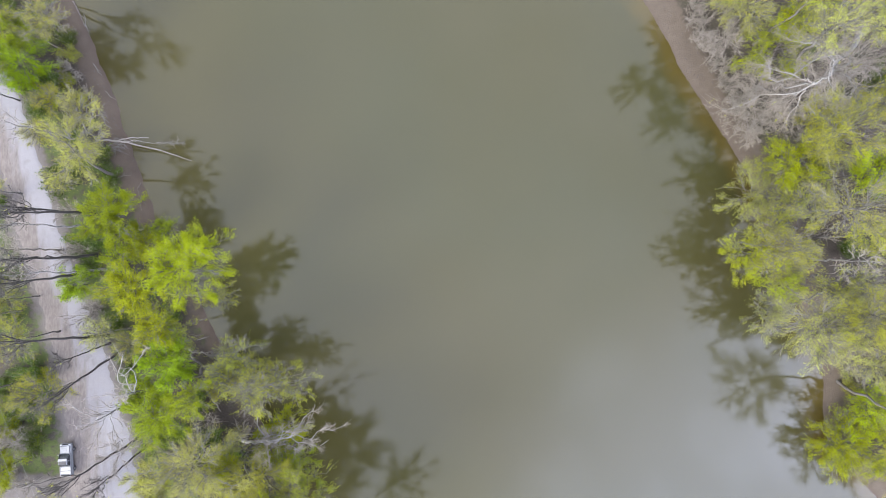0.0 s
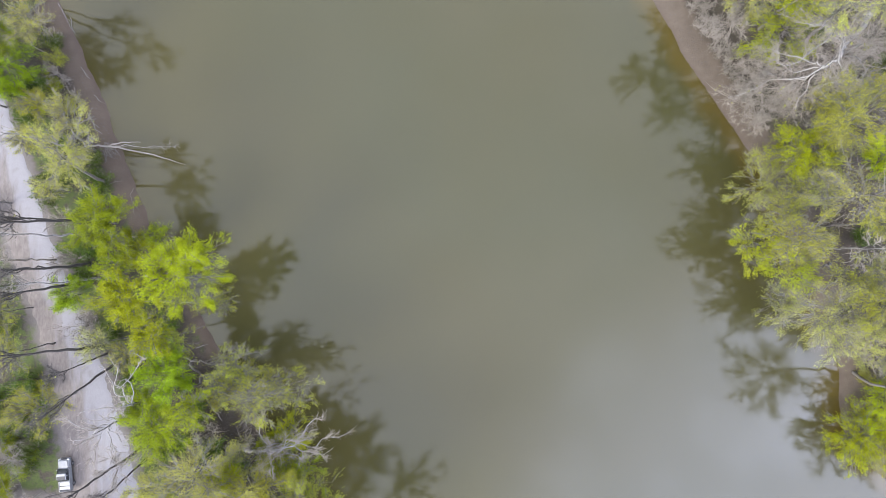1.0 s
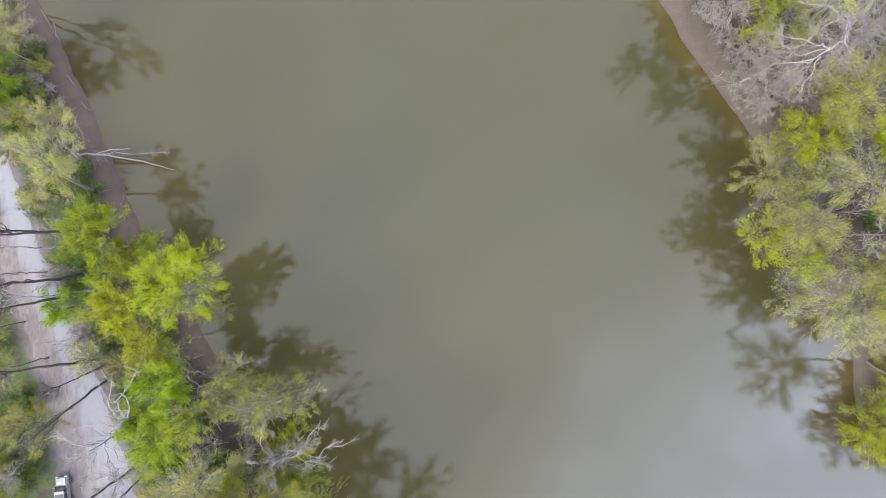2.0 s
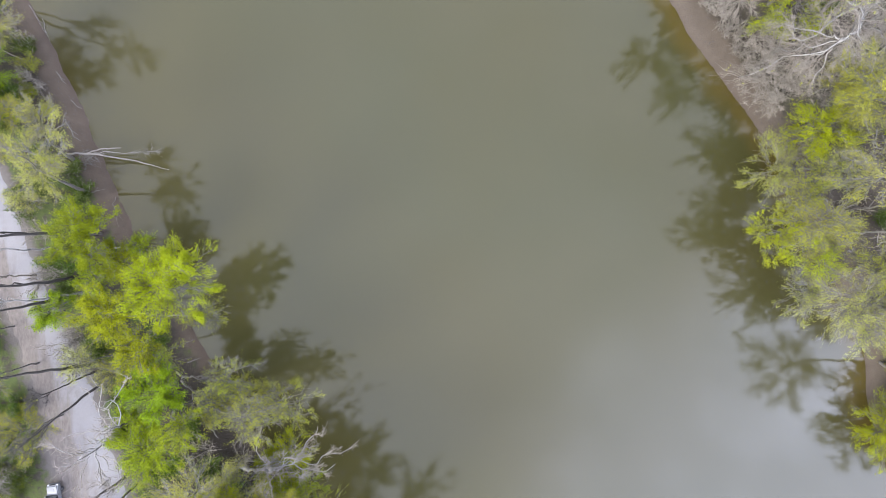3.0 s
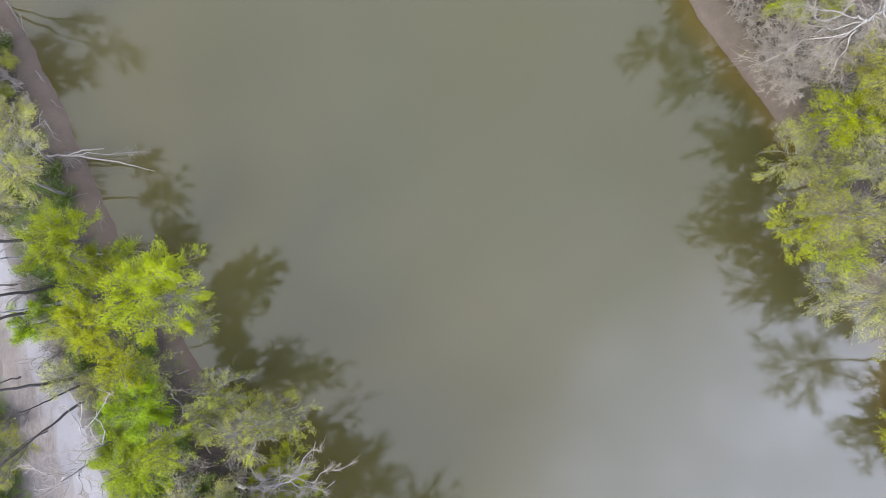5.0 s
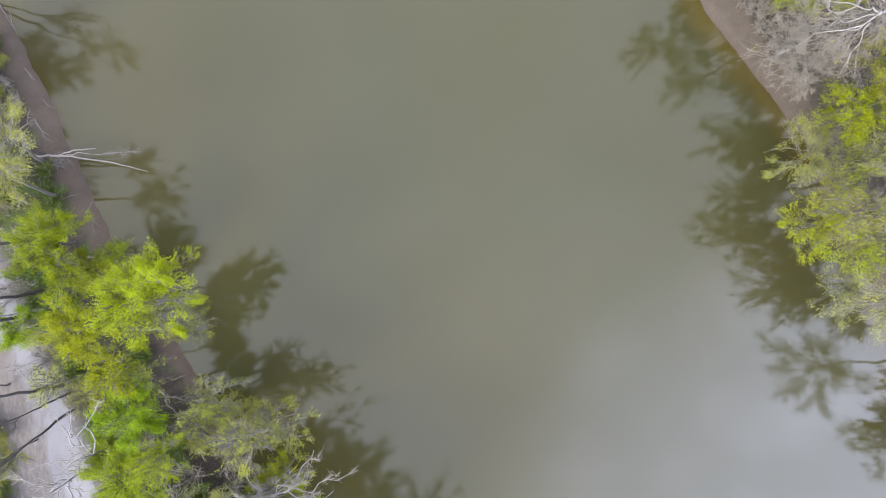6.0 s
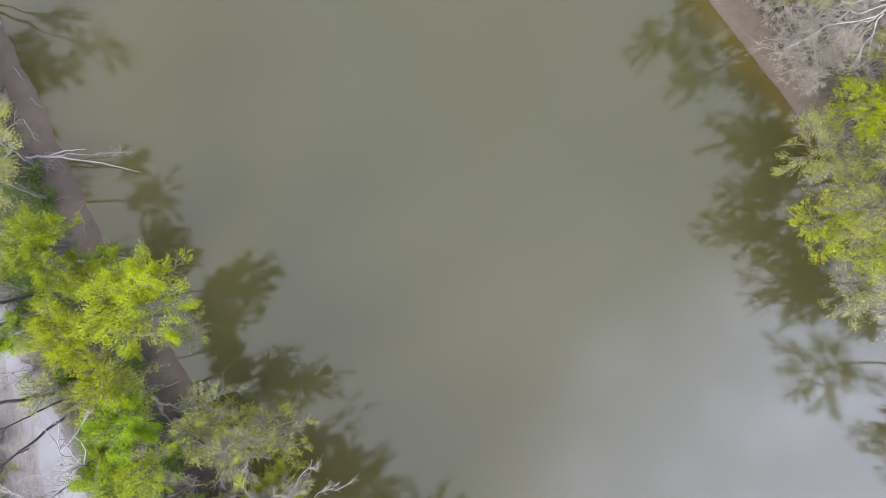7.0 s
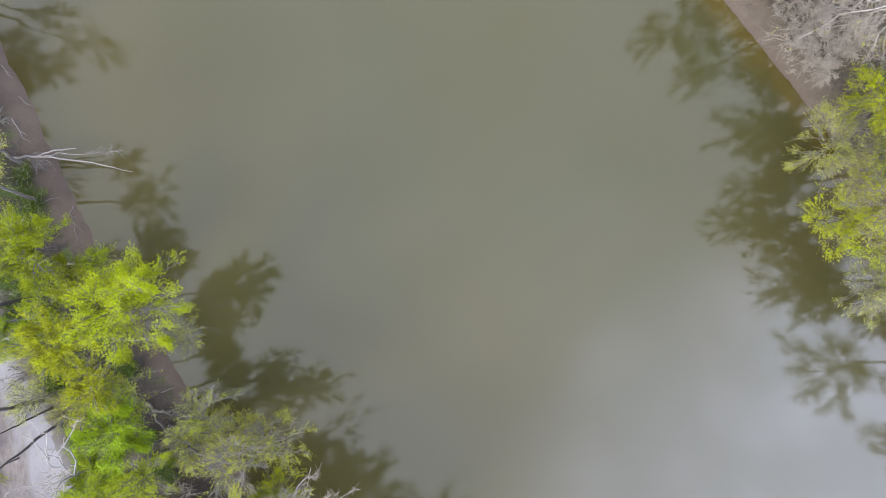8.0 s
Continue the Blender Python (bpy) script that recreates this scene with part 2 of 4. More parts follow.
def mesh_from(name, verts, faces, mat, smooth=True):
    """A mesh from arrays: verts (n, 3), faces (m, 3 or 4)."""
    me = bpy.data.meshes.new(name)
    verts, faces = np.ascontiguousarray(verts, np.float32), np.ascontiguousarray(faces, np.int32)
    k = faces.shape[1]
    me.vertices.add(len(verts))
    me.vertices.foreach_set("co", verts.ravel())
    me.loops.add(faces.size)
    me.loops.foreach_set("vertex_index", faces.ravel())
    me.polygons.add(len(faces))
    me.polygons.foreach_set("loop_start", np.arange(0, faces.size, k, dtype=np.int32))
    me.polygons.foreach_set("use_smooth", np.full(len(faces), smooth))
    me.update(calc_edges=True)
    me.materials.append(mat)
    return me


def part_of(name, me, parent, label=""):
    ob = new(name, me)
    ob.parent = parent
    return tagged(ob, label) if label else ob


def part(name, bm, mat, parent, label=""):
    me = bpy.data.meshes.new(name)
    bm.to_mesh(me)
    bm.free()
    me.materials.append(mat)
    return part_of(name, me, parent, label)


def tubes(paths, radii, sides=5):
    """Tubes along many polylines at once: paths (n, k, 3), radii (n, k). Returns verts and quads."""
    n, k = radii.shape
    d = np.gradient(paths, axis=1)
    d /= np.linalg.norm(d, axis=2, keepdims=True) + 1e-9
    ref = np.where(np.abs(d[..., 2:3]) > 0.9, np.array([1.0, 0, 0]), np.array([0, 0, 1.0]))
    a = np.cross(d, ref)
    a /= np.linalg.norm(a, axis=2, keepdims=True) + 1e-9
    b = np.cross(d, a)
    ang = np.arange(sides) * 2 * np.pi / sides
    v = paths[:, :, None] + radii[:, :, None, None] * (a[:, :, None] * np.cos(ang)[:, None] + b[:, :, None] * np.sin(ang)[:, None])
    idx = np.arange(n * k * sides).reshape(n, k, sides)
    nxt = np.roll(idx, -1, axis=2)
    f = np.stack([idx[:, :-1], nxt[:, :-1], nxt[:, 1:], idx[:, 1:]], -1)
    return v.reshape(-1, 3), f.reshape(-1, 4)


def merge(pieces):
    vs, fs, o = [], [], 0
    for v, f in pieces:
        vs.append(v)
        fs.append(f + o)
        o += len(v)
    return np.concatenate(vs), np.concatenate(fs)


def curved(a, b, rng, k, lift=0.0, wiggle=0.06):
    """Polylines (n, k, 3) from a to b (n, 3), bowed up by lift of their length and crooked."""
    s = np.linspace(0, 1, k)[None, :, None]
    a, b = a[:, None], b[:, None]
    length = np.linalg.norm(b - a, axis=2, keepdims=True)
    p = a + (b - a) * s + np.array([0, 0, 1.0]) * (s * (1 - s)) * 4 * lift * length
    w = rng.normal(0, 1, (len(a), k, 3)) * wiggle * length
    if k > 4:
        for _ in range(2):
            w[:, 1:-1] = 0.25 * w[:, :-2] + 0.5 * w[:, 1:-1] + 0.25 * w[:, 2:]
        w *= 1.6
    w[:, 0] = w[:, -1] = 0
    return p + w


def along(paths, which, s):
    """Points on the polylines at the share s of their length, and their directions."""
    k = paths.shape[1]
    x = np.clip(s, 0, 0.999) * (k - 1)
    i = x.astype(int)
    u = (x - i)[:, None]
    p, q = paths[which, i], paths[which, i + 1]
    d = q - p
    return p + d * u, d / (np.linalg.norm(d, axis=1, keepdims=True) + 1e-9)


def leaves(points, rng, size, flat=0.55, run=None):
    """A pointed blade at each point, most of them facing the sky and pointing on along their twig."""
    n = len(points)
    up = rng.normal(0, 1, (n, 3)) * flat + np.array([0, 0, 1.0])
    up /= np.linalg.norm(up, axis=1, keepdims=True)
    a = np.cross(up, rng.normal(0, 1, (n, 3)) + (0 if run is None else 1.1 * np.cross(run, up)))
    a /= np.linalg.norm(a, axis=1, keepdims=True) + 1e-9
    b = np.cross(up, a)
    s = size * rng.uniform(0.6, 1.3, (n, 1))
    w = 0.3 * s
    v = np.stack([points + a * s * 0.6, points - a * s * 0.4 + b * w + up * s * 0.1, points - a * s * 0.4 - b * w], 1)
    return v.reshape(-1, 3), np.arange(3 * n).reshape(n, 3)


# ---- the lie of the land: a river between two wooded banks ----
LEFT_Y = [-900, -56, -43, -29.5, -20, -12.8, 5.1, 9.4, 12.7, 20.6, 25.5, 31.5, 34.5, 42.3, 900]
LEFT_X = [350, -14.0, -23.0, -31.0, -36.0, -39.7, -49.2, -50.6, -51.7, -54.7, -56.1, -58.6, -59.9, -63.1, -440]
RIGHT_Y = [-900, -46, -39, -33, -27, -23.5, -19.4, 0, 13.5, 16, 20.3, 26.6, 31.3, 34.9, 41.1, 43.3, 900]
RIGHT_X = [460, 78.5, 71.5, 66.6, 65.8, 66.2, 65.7, 58.4, 53.3, 51.3, 48.7, 44.6, 41.6, 40.0, 36.6, 35.1, -340]
ROAD_Y = [-900, -60, -38.5, -32, -25, -18, -11.2, -4.2, 3.9, 12.5, 24, 60, 900]
ROAD_X = [330, -50.5, -56.0, -56.6, -58.2, -59.8, -62.0, -64.4, -67.4, -69.6, -73.0, -87, -440]
ROAD_HALF = [4, 5.0, 5.6, 5.1, 4.5, 4.2, 3.9, 3.6, 3.5, 3.3, 3.1, 3.1, 3.1]
COS = 0.918


def inland(x, y):
    """Metres from the water's edge (over water: minus), and whether the bank is the western one."""
    jag = 0.26 * np.sin(y * 0.9 + 1.0) * np.sin(y * 0.23) + 0.12 * np.sin(y * 2.7)
    west, east = (np.interp(y, LEFT_Y, LEFT_X) + jag - x) * COS, (x - np.interp(y, RIGHT_Y, RIGHT_X) - jag * 0.4) * COS
    return np.maximum(west, east), west > east


def drive(x, y):
    """Metres outside the driven ground: the gravel road and the dirt turning off it."""
    road = np.abs(x - np.interp(y, ROAD_Y, ROAD_X)) * COS - np.interp(y, ROAD_Y, ROAD_HALF)
    turning = np.maximum(np.abs(y + 40.5 + 0.1 * (x + 66)) - 2.2, x + 57)
    return np.minimum(road, turning)


def height(x, y):
    s, west = inland(x, y)
    bank_w = np.interp(s, [-14, -4, 0, 1.0, 4.0, 7.5, 400], [-3.2, -1.1, 0, 0.45, 1.2, 3.0, 3.3])
    bank_e = np.interp(s, [-16, -6, 0, 1.5, 6.5, 9.5, 400], [-3.2, -0.9, 0, 0.35, 1.1, 2.3, 2.8])
    z = np.where(west, bank_w, bank_e)
    rough = 0.28 * np.sin(x * 0.55 + 0.3 * y) * np.sin(y * 0.47 - 0.2 * x) + 0.12 * np.sin(x * 1.7 + 1.1) * np.sin(y * 1.9)
    soft = np.clip((s - 1.0) / 6, 0, 1) * np.clip(drive(x, y) / 2.5, 0, 1)
    return z + rough * soft + np.clip((s - 60) / 400, 0, 1) * 25


def ground_z(x, y):
    return float(height(np.array([x]), np.array([y]))[0])


def sheet(xs, ys, z_of):
    gx, gy = np.meshgrid(xs, ys)
    gx, gy = gx.ravel(), gy.ravel()
    v = np.stack([gx, gy, z_of(gx, gy)], 1)
    idx = np.arange(len(gx)).reshape(len(ys), len(xs))
    f = np.stack([idx[:-1, :-1], idx[:-1, 1:], idx[1:, 1:], idx[1:, :-1]], -1).reshape(-1, 4)
    return v, f


def set_attribute(me, name, values):
    me.attributes.new(name, "FLOAT", "POINT").data.foreach_set("value", np.ascontiguousarray(values, np.float32))


far = np.array([130, 175, 240, 330, 480, 760, 1200, 2000.0])
xs = np.concatenate([-far[::-1], np.arange(-108, 109, 0.9), far])
ys = np.concatenate([-far[::-1], np.arange(-70, 71, 1.0), far])
v, f = sheet(xs, ys, height)
me = mesh_from("ground", v, f, M_GROUND)
s, west = inland(v[:, 0], v[:, 1])
set_attribute(me, "shore", s)
set_attribute(me, "drive", drive(v[:, 0], v[:, 1]))
set_attribute(me, "beach", np.where(west, np.interp(v[:, 1], [-10, 12], [2.0, 3.3]), 4.6))
tagged(new("ground", me), "brown leaf-littered river bank with bare mud at the water", "ground", kind="structure")

# the river: one level sheet that meets the banks
ys_w = np.concatenate([[-880, -400, -180, -100], np.arange(-70, 71, 1.0), [100, 180, 400, 880]])
rows_w = np.linspace(0, 1, 90)
u = np.concatenate([[-0.03], 0.5 - 0.5 * np.cos(np.pi * rows_w), [1.03]])
gu, gy = np.meshgrid(u, ys_w)
lx, rx_ = np.interp(gy, LEFT_Y, LEFT_X), np.interp(gy, RIGHT_Y, RIGHT_X)
gx = lx + (rx_ - lx) * gu
v = np.stack([gx.ravel(), gy.ravel(), np.zeros(gx.size)], 1)
idx = np.arange(gx.size).reshape(gx.shape)
f = np.stack([idx[:-1, :-1], idx[:-1, 1:], idx[1:, 1:], idx[1:, :-1]], -1).reshape(-1, 4)
me = mesh_from("water", v, f, M_WATER)
s, west = inland(v[:, 0], v[:, 1])
set_attribute(me, "shore", -s)
set_attribute(me, "shallow", np.where(west, 0.22, 1.0))  # the western bank drops off steeply
tagged(new("water", me), "calm murky olive-brown river water reflecting trees", "water", kind="structure")

# the gravel road, a thin crowned layer on the bank
ys_r = np.arange(-150, 151, 0.8)
cols = np.linspace(-1, 1, 15)
gu, gy = np.meshgrid(cols, ys_r)
ragged = 1 + 0.07 * np.sin(gy * 1.3) * np.sin(gy * 0.31 + gu) + 0.04 * np.sin(gy * 3.1 + 2 * gu)
gx = np.interp(gy, ROAD_Y, ROAD_X) + gu * ragged * np.interp(gy, ROAD_Y, ROAD_HALF) / COS
gz = height(gx.ravel(), gy.ravel()) + 0.05 + 0.06 * (1 - gu.ravel() ** 2)
gz[np.abs(gu.ravel()) > 0.99] -= 0.12
v = np.stack([gx.ravel(), gy.ravel(), gz], 1)
idx = np.arange(gx.size).reshape(gx.shape)
f = np.stack([idx[:-1, :-1], idx[:-1, 1:], idx[1:, 1:], idx[1:, :-1]], -1).reshape(-1, 4)
me = mesh_from("road", v, f, M_ROAD)
set_attribute(me, "across", gu.ravel())
tagged(new("road", me), "pale gravel road with brown dirt wheel tracks", "road", kind="structure")

# ---- trees ----
KINDS = {
    # leaves, bark, leaf length, leaves per square metre of crown, primary limbs, twigs on a side branch, label
    "lime": (M_LIME, M_BARK, 0.15, 800, 24, 4, "tall tree with bright lime-green spring leaves on the river bank"),
    "moss": (M_MOSS, M_BARK, 0.152, 760, 20, 4, "rounded tree with soft yellow-green foliage above the bank"),
    "green": (M_GREEN, M_BARK, 0.15, 880, 20, 4, "leafy tree with dense fresh green foliage on the river bank"),
    "olive": (M_OLIVE, M_BARK, 0.132, 500, 19, 5, "budding tree with thin yellow-green leaves and grey twigs"),
    "pale": (M_PALE, M_BARK_PALE, 0.126, 400, 19, 6, "pale budding tree with grey twigs showing through sparse leaves"),
    "gold": (M_GOLD, M_BARK, 0.142, 600, 18, 4, "tree with clumps of yellow-green leaves leaning over the river"),
    "sparse": (M_OLIVE, M_BARK, 0.124, 300, 17, 7, "waterside tree with many bare grey twigs and a few young leaves"),
    "bare": (M_PALE, M_TWIG, 0.2, 0, 14, 10, "leafless tree with a haze of fine grey-brown twigs"),
    "dead": (M_PALE, M_BARK_WHITE, 0.2, 0, 8, 4, "leafless tree with crooked bone-white limbs"),
    "sycamore": (M_PALE, M_BARK_WHITE, 0.22, 2, 12, 16, "large leafless tree with pale mottled spreading limbs"),
    "road": (M_PALE, M_BARK_DARK, 0.2, 5, 9, 6, "slender dark-barked roadside tree almost without leaves"),
}


def tree(kind, bx, by, cx, cy, cz, r, seed, rz=None, girth=None, label="", ends=(), thin=1.0):
    """A tree that stands at (bx, by) and carries a crown of radius r round (cx, cy, cz); ends: where its heavy limbs reach to."""
    leaf, bark, size, dens, n1, n3, text = KINDS[kind]
    rng = np.random.default_rng(seed)
    rz = rz or 0.62 * r
    bz = ground_z(bx, by) - 0.15
    n3, dens = (n3 if thin >= 0.5 else max(2, int(n3 * thin))), dens * thin
    size = size if thin >= 0.5 else size * 1.15
    root = new("tree")
    root.location = (bx, by, bz)
    tagged(root, label or text, "tree", "river bank trees")
    base, crown = np.zeros(3), np.array([cx - bx, cy - by, cz - bz])
    top = crown + np.array([0, 0, 0.55 * rz])
    if kind == "sycamore" and len(ends):
        top = np.array(ends[0]) - (bx, by, bz)
    g = girth or (0.0125 if kind == "road" else 0.0105) * np.linalg.norm(top) + 0.03
    # trunk: rises, then leans out towards its crown
    k = 14
    s = np.linspace(0, 1, k)[:, None]
    knee = np.array([top[0] * 0.32, top[1] * 0.32, top[2] * 0.55]) if kind != "road" else top * 0.5
    bend = 0.004 if kind == "road" else 0.007
    path = (1 - s) ** 2 * base + 2 * s * (1 - s) * knee + s ** 2 * top
    path[1:-1] += rng.normal(0, bend, (k - 2, 3)) * np.linalg.norm(top)
    rad = g * (1 - (0.6 if kind == "sycamore" else 0.86) * s[:, 0]) * (1 + 0.45 * np.exp(-s[:, 0] * 26))
    part_of("trunk", mesh_from("trunk", *tubes(path[None], rad[None], 9), bark), root)
    # limbs to points spread over the crown, each with side branches and twigs
    turn = rng.uniform(0, 6.28, 3)
    ang = np.arange(n1) * 2.399 + turn[0] + rng.normal(0, 0.2, n1)
    reach = np.sqrt((np.arange(n1) + 0.6) / n1) * rng.uniform(0.8, 1.0, n1)
    rng.shuffle(reach)
    lobe = 1 + 0.16 * np.sin(2 * ang + turn[1]) + 0.12 * np.sin(3 * ang + turn[2])  # an uneven outline
    dome = np.sqrt(np.clip(1 - reach ** 2, 0, 1))
    el = dome * rng.uniform(-0.35, 1.0, n1) + rng.normal(0, 0.12, n1)
    end = crown + np.stack([np.cos(ang) * r * reach * lobe * 0.9, np.sin(ang) * r * reach * lobe * 0.9, el * rz], 1)
    for i, e in enumerate(ends):
        end[i] = np.array(e) - (bx, by, bz)
    heavy = (np.arange(n1) < len(ends)).astype(float)
    s0 = np.clip(0.45 + 0.5 * (el * 0.5 + 0.5) + rng.normal(0, 0.06, n1), 0.35, 0.97)
    s0 = np.where(heavy > 0, 0.72, s0)
    start, _ = along(path[None], np.zeros(n1, int), s0)
    if kind == "sycamore" and len(ends):
        start[1:len(ends)] = end[0]
    wig = 0.07 if kind in ("dead", "sycamore") else 0.035
    limbs = curved(start, end, rng, 12, 0.05, wig)
    thick = np.where(heavy > 0, (0.2 if kind == "sycamore" else 0.29) * g, 0.5 * g * (1 - 0.86 * s0))
    if kind == "sycamore" and len(ends):
        thick[0] = 0.7 * g
    r1 = thick[:, None] * np.linspace(1, 0.25, 12)[None] + 0.012
    n2 = 6 + int(0.6 * r)
    w1 = np.repeat(np.arange(n1), n2)
    s1 = rng.uniform(0.22, 1.0, n1 * n2)
    p2, d2 = along(limbs, w1, s1)
    away = p2 - crown
    away /= np.linalg.norm(away, axis=1, keepdims=True) + 1e-9
    out = rng.normal(0, 0.72, (len(w1), 3)) * np.array([1, 1, 0.6]) + d2 * 1.1 + away * 0.4 + np.array([0, 0, 0.2])
    out /= np.linalg.norm(out, axis=1, keepdims=True)
    len2 = r * rng.uniform(0.16, 0.42, (len(w1), 1)) * (1.25 - 0.6 * s1[:, None])
    side = curved(p2, p2 + out * len2, rng, 3, 0.06, wig * 0.9)
    fine = 0.62 if kind in ("bare", "sycamore") else 1.0
    r2 = fine * np.linspace(0.042, 0.018, 3)[None] * (0.6 + r / 12) * np.ones((len(w1), 1))
    w2 = np.repeat(np.arange(len(w1)), n3)
    s2 = rng.uniform(0.15, 1.0, len(w2))
    p3, d3 = along(side, w2, s2)
    away3 = p3 - crown
    away3 /= np.linalg.norm(away3, axis=1, keepdims=True) + 1e-9
    wild, draw = (0.55, 0.7) if dens > 20 else (0.85, 0.1)
    out3 = rng.normal(0, wild, (len(w2), 3)) * np.array([1, 1, 0.7]) + d3 * 0.8 + away3 * draw
    out3 /= np.linalg.norm(out3, axis=1, keepdims=True)
    twig = curved(p3, p3 + out3 * (r * rng.uniform(0.06, 0.17, (len(w2), 1)) + 0.15), rng, 2, 0.0, 0.0)
    r3 = fine * np.linspace(0.02, 0.011, 2)[None] * np.ones((len(w2), 1))
    for i in range(n1):
        a, b = w1 == i, w1[w2] == i
        wood, small = tubes(limbs[i:i + 1], r1[i:i + 1], 6), merge([tubes(side[a], r2[a], 3), tubes(twig[b], r3[b], 3)])
        me = mesh_from("limb", *merge([wood, small]), bark)
        me.materials.append(M_TWIG if kind in ("sycamore", "dead") else bark)
        me.polygons.foreach_set("material_index", np.repeat([0, 1], [len(wood[1]), len(small[1])]).astype(np.int32))
        part_of("limb", me, root)
    if dens:
        tuft = 7
        n = int(dens * r * r / tuft)
        share = (rng.gamma(0.8, 1.0, len(w1)) + 0.06)[w2]  # some branches are in full leaf, others nearly bare
        pick = rng.choice(len(w2), n, p=share / share.sum())
        p, d = along(twig, pick, rng.uniform(0.15, 1.0, n))
        p += rng.normal(0, (0.1 + 0.024 * r) * (1.0 if dens > 500 else 1.2), (n, 3))
        d = np.repeat(d, tuft, 0)
        p = np.repeat(p, tuft, 0) + rng.normal(0, 0.045, (n * tuft, 3)) + d * rng.normal(0, 0.3, (n * tuft, 1))
        part_of("crown", mesh_from("crown", *leaves(p, rng, size, 0.55, d), leaf, False), root)
    return root


def shrub(kind, x, y, r, seed, h=None, label=""):
    """A bush of many stems from one root."""
    leaf, bark, size, dens, _, _, _ = KINDS[kind] if kind in KINDS else (M_DARK, M_TWIG, 0.2, 480, 0, 0, "")
    rng = np.random.default_rng(seed)
    h = h or r * 1.1
    root = new("shrub")
    root.location = (x, y, ground_z(x, y) - 0.08)
    tagged(root, label or ("low dark green leafy bush in the undergrowth" if kind == "dark" else "low yellow-green leafy bush in the undergrowth" if dens else "low leafless bush of tangled grey-brown twigs"), "shrub", "undergrowth")
    n1 = 14
    ang, reach = rng.uniform(0, 6.28, n1), np.sqrt(rng.uniform(0.05, 1, n1)) * r
    end = np.stack([np.cos(ang) * reach, np.sin(ang) * reach, h * rng.uniform(0.55, 1.05, n1)], 1)
    stems = curved(end * 0.06 * np.array([1, 1, 0]), end, rng, 6, 0.12, 0.05)
    w1 = np.repeat(np.arange(n1), 9 if dens else 17)
    p2, d2 = along(stems, w1, rng.uniform(0.25, 1, len(w1)))
    out = rng.normal(0, 1, (len(w1), 3)) * np.array([1, 1, 0.7]) + d2 * 0.7
    out /= np.linalg.norm(out, axis=1, keepdims=True)
    twig = curved(p2, p2 + out * r * rng.uniform(0.15, 0.45, (len(w1), 1)), rng, 3, 0.05, 0.05)
    r1 = np.linspace(0.04, 0.016, 6)[None] * np.ones((n1, 1))
    r2 = np.linspace(0.02, 0.011, 3)[None] * np.ones((len(w1), 1))
    part_of("branchwork", mesh_from("branchwork", *merge([tubes(stems, r1, 4), tubes(twig, r2, 3)]), bark), root)
    if dens:
        n = int(dens * r * r)
        p, _ = along(twig, rng.integers(0, len(w1), n), rng.uniform(0, 1, n))
        p += rng.normal(0, 0.2, (n, 3))
        part_of("foliage", mesh_from("foliage", *leaves(p, rng, size), leaf, False), root)
    return root


def tube_mesh(name, pts, radii, mat, sides=7, seed=0, smooth_k=14, crook=0.012):
    """One bent round stem through a few points."""
    pts, s = np.array(pts, float), np.linspace(0, 1, smooth_k)
    t = np.linspace(0, 1, len(pts))
    p = np.stack([np.interp(s, t, pts[:, i]) for i in range(3)], 1)
    for _ in range(2):
        p[1:-1] = 0.25 * p[:-2] + 0.5 * p[1:-1] + 0.25 * p[2:]
    rng = np.random.default_rng(seed)
    p[1:-1] += rng.normal(0, crook, (smooth_k - 2, 3)) * np.linalg.norm(pts[-1] - pts[0])
    return mesh_from(name, *tubes(p[None], np.interp(s, t, radii)[None], sides), mat)


# ---- things ----


def box_bm(x0, x1, y0, y1, z0, z1, bevel=0.03, taper=0.0, seg=2):
    """A rounded block; taper draws its top in on every side."""
    bm = bmesh.new()
    bmesh.ops.create_cube(bm, size=1)
    for w in bm.verts:
        k = taper if w.co.z > 0 else 0
        w.co = ((x0 + x1) / 2 + w.co.x * (x1 - x0 - 2 * k), (y0 + y1) / 2 + w.co.y * (y1 - y0 - 2 * k), (z0 + z1) / 2 + w.co.z * (z1 - z0))
    if bevel:
        bmesh.ops.bevel(bm, geom=bm.edges[:] + bm.verts[:], offset=bevel, segments=seg, affect="EDGES")
    return bm


def wheel_bm(r, w, seg=20):
    bm = bmesh.new()
    bmesh.ops.create_cone(bm, cap_ends=True, segments=seg, radius1=r, radius2=r, depth=w, matrix=pose(0, 0, 0, 0, 90, 0))
    bmesh.ops.bevel(bm, geom=[e for e in bm.edges if len(e.link_faces) == 2 and e.calc_face_angle(0) > 1], offset=min(r, w) * 0.16, segments=2, affect="EDGES")
    return bm


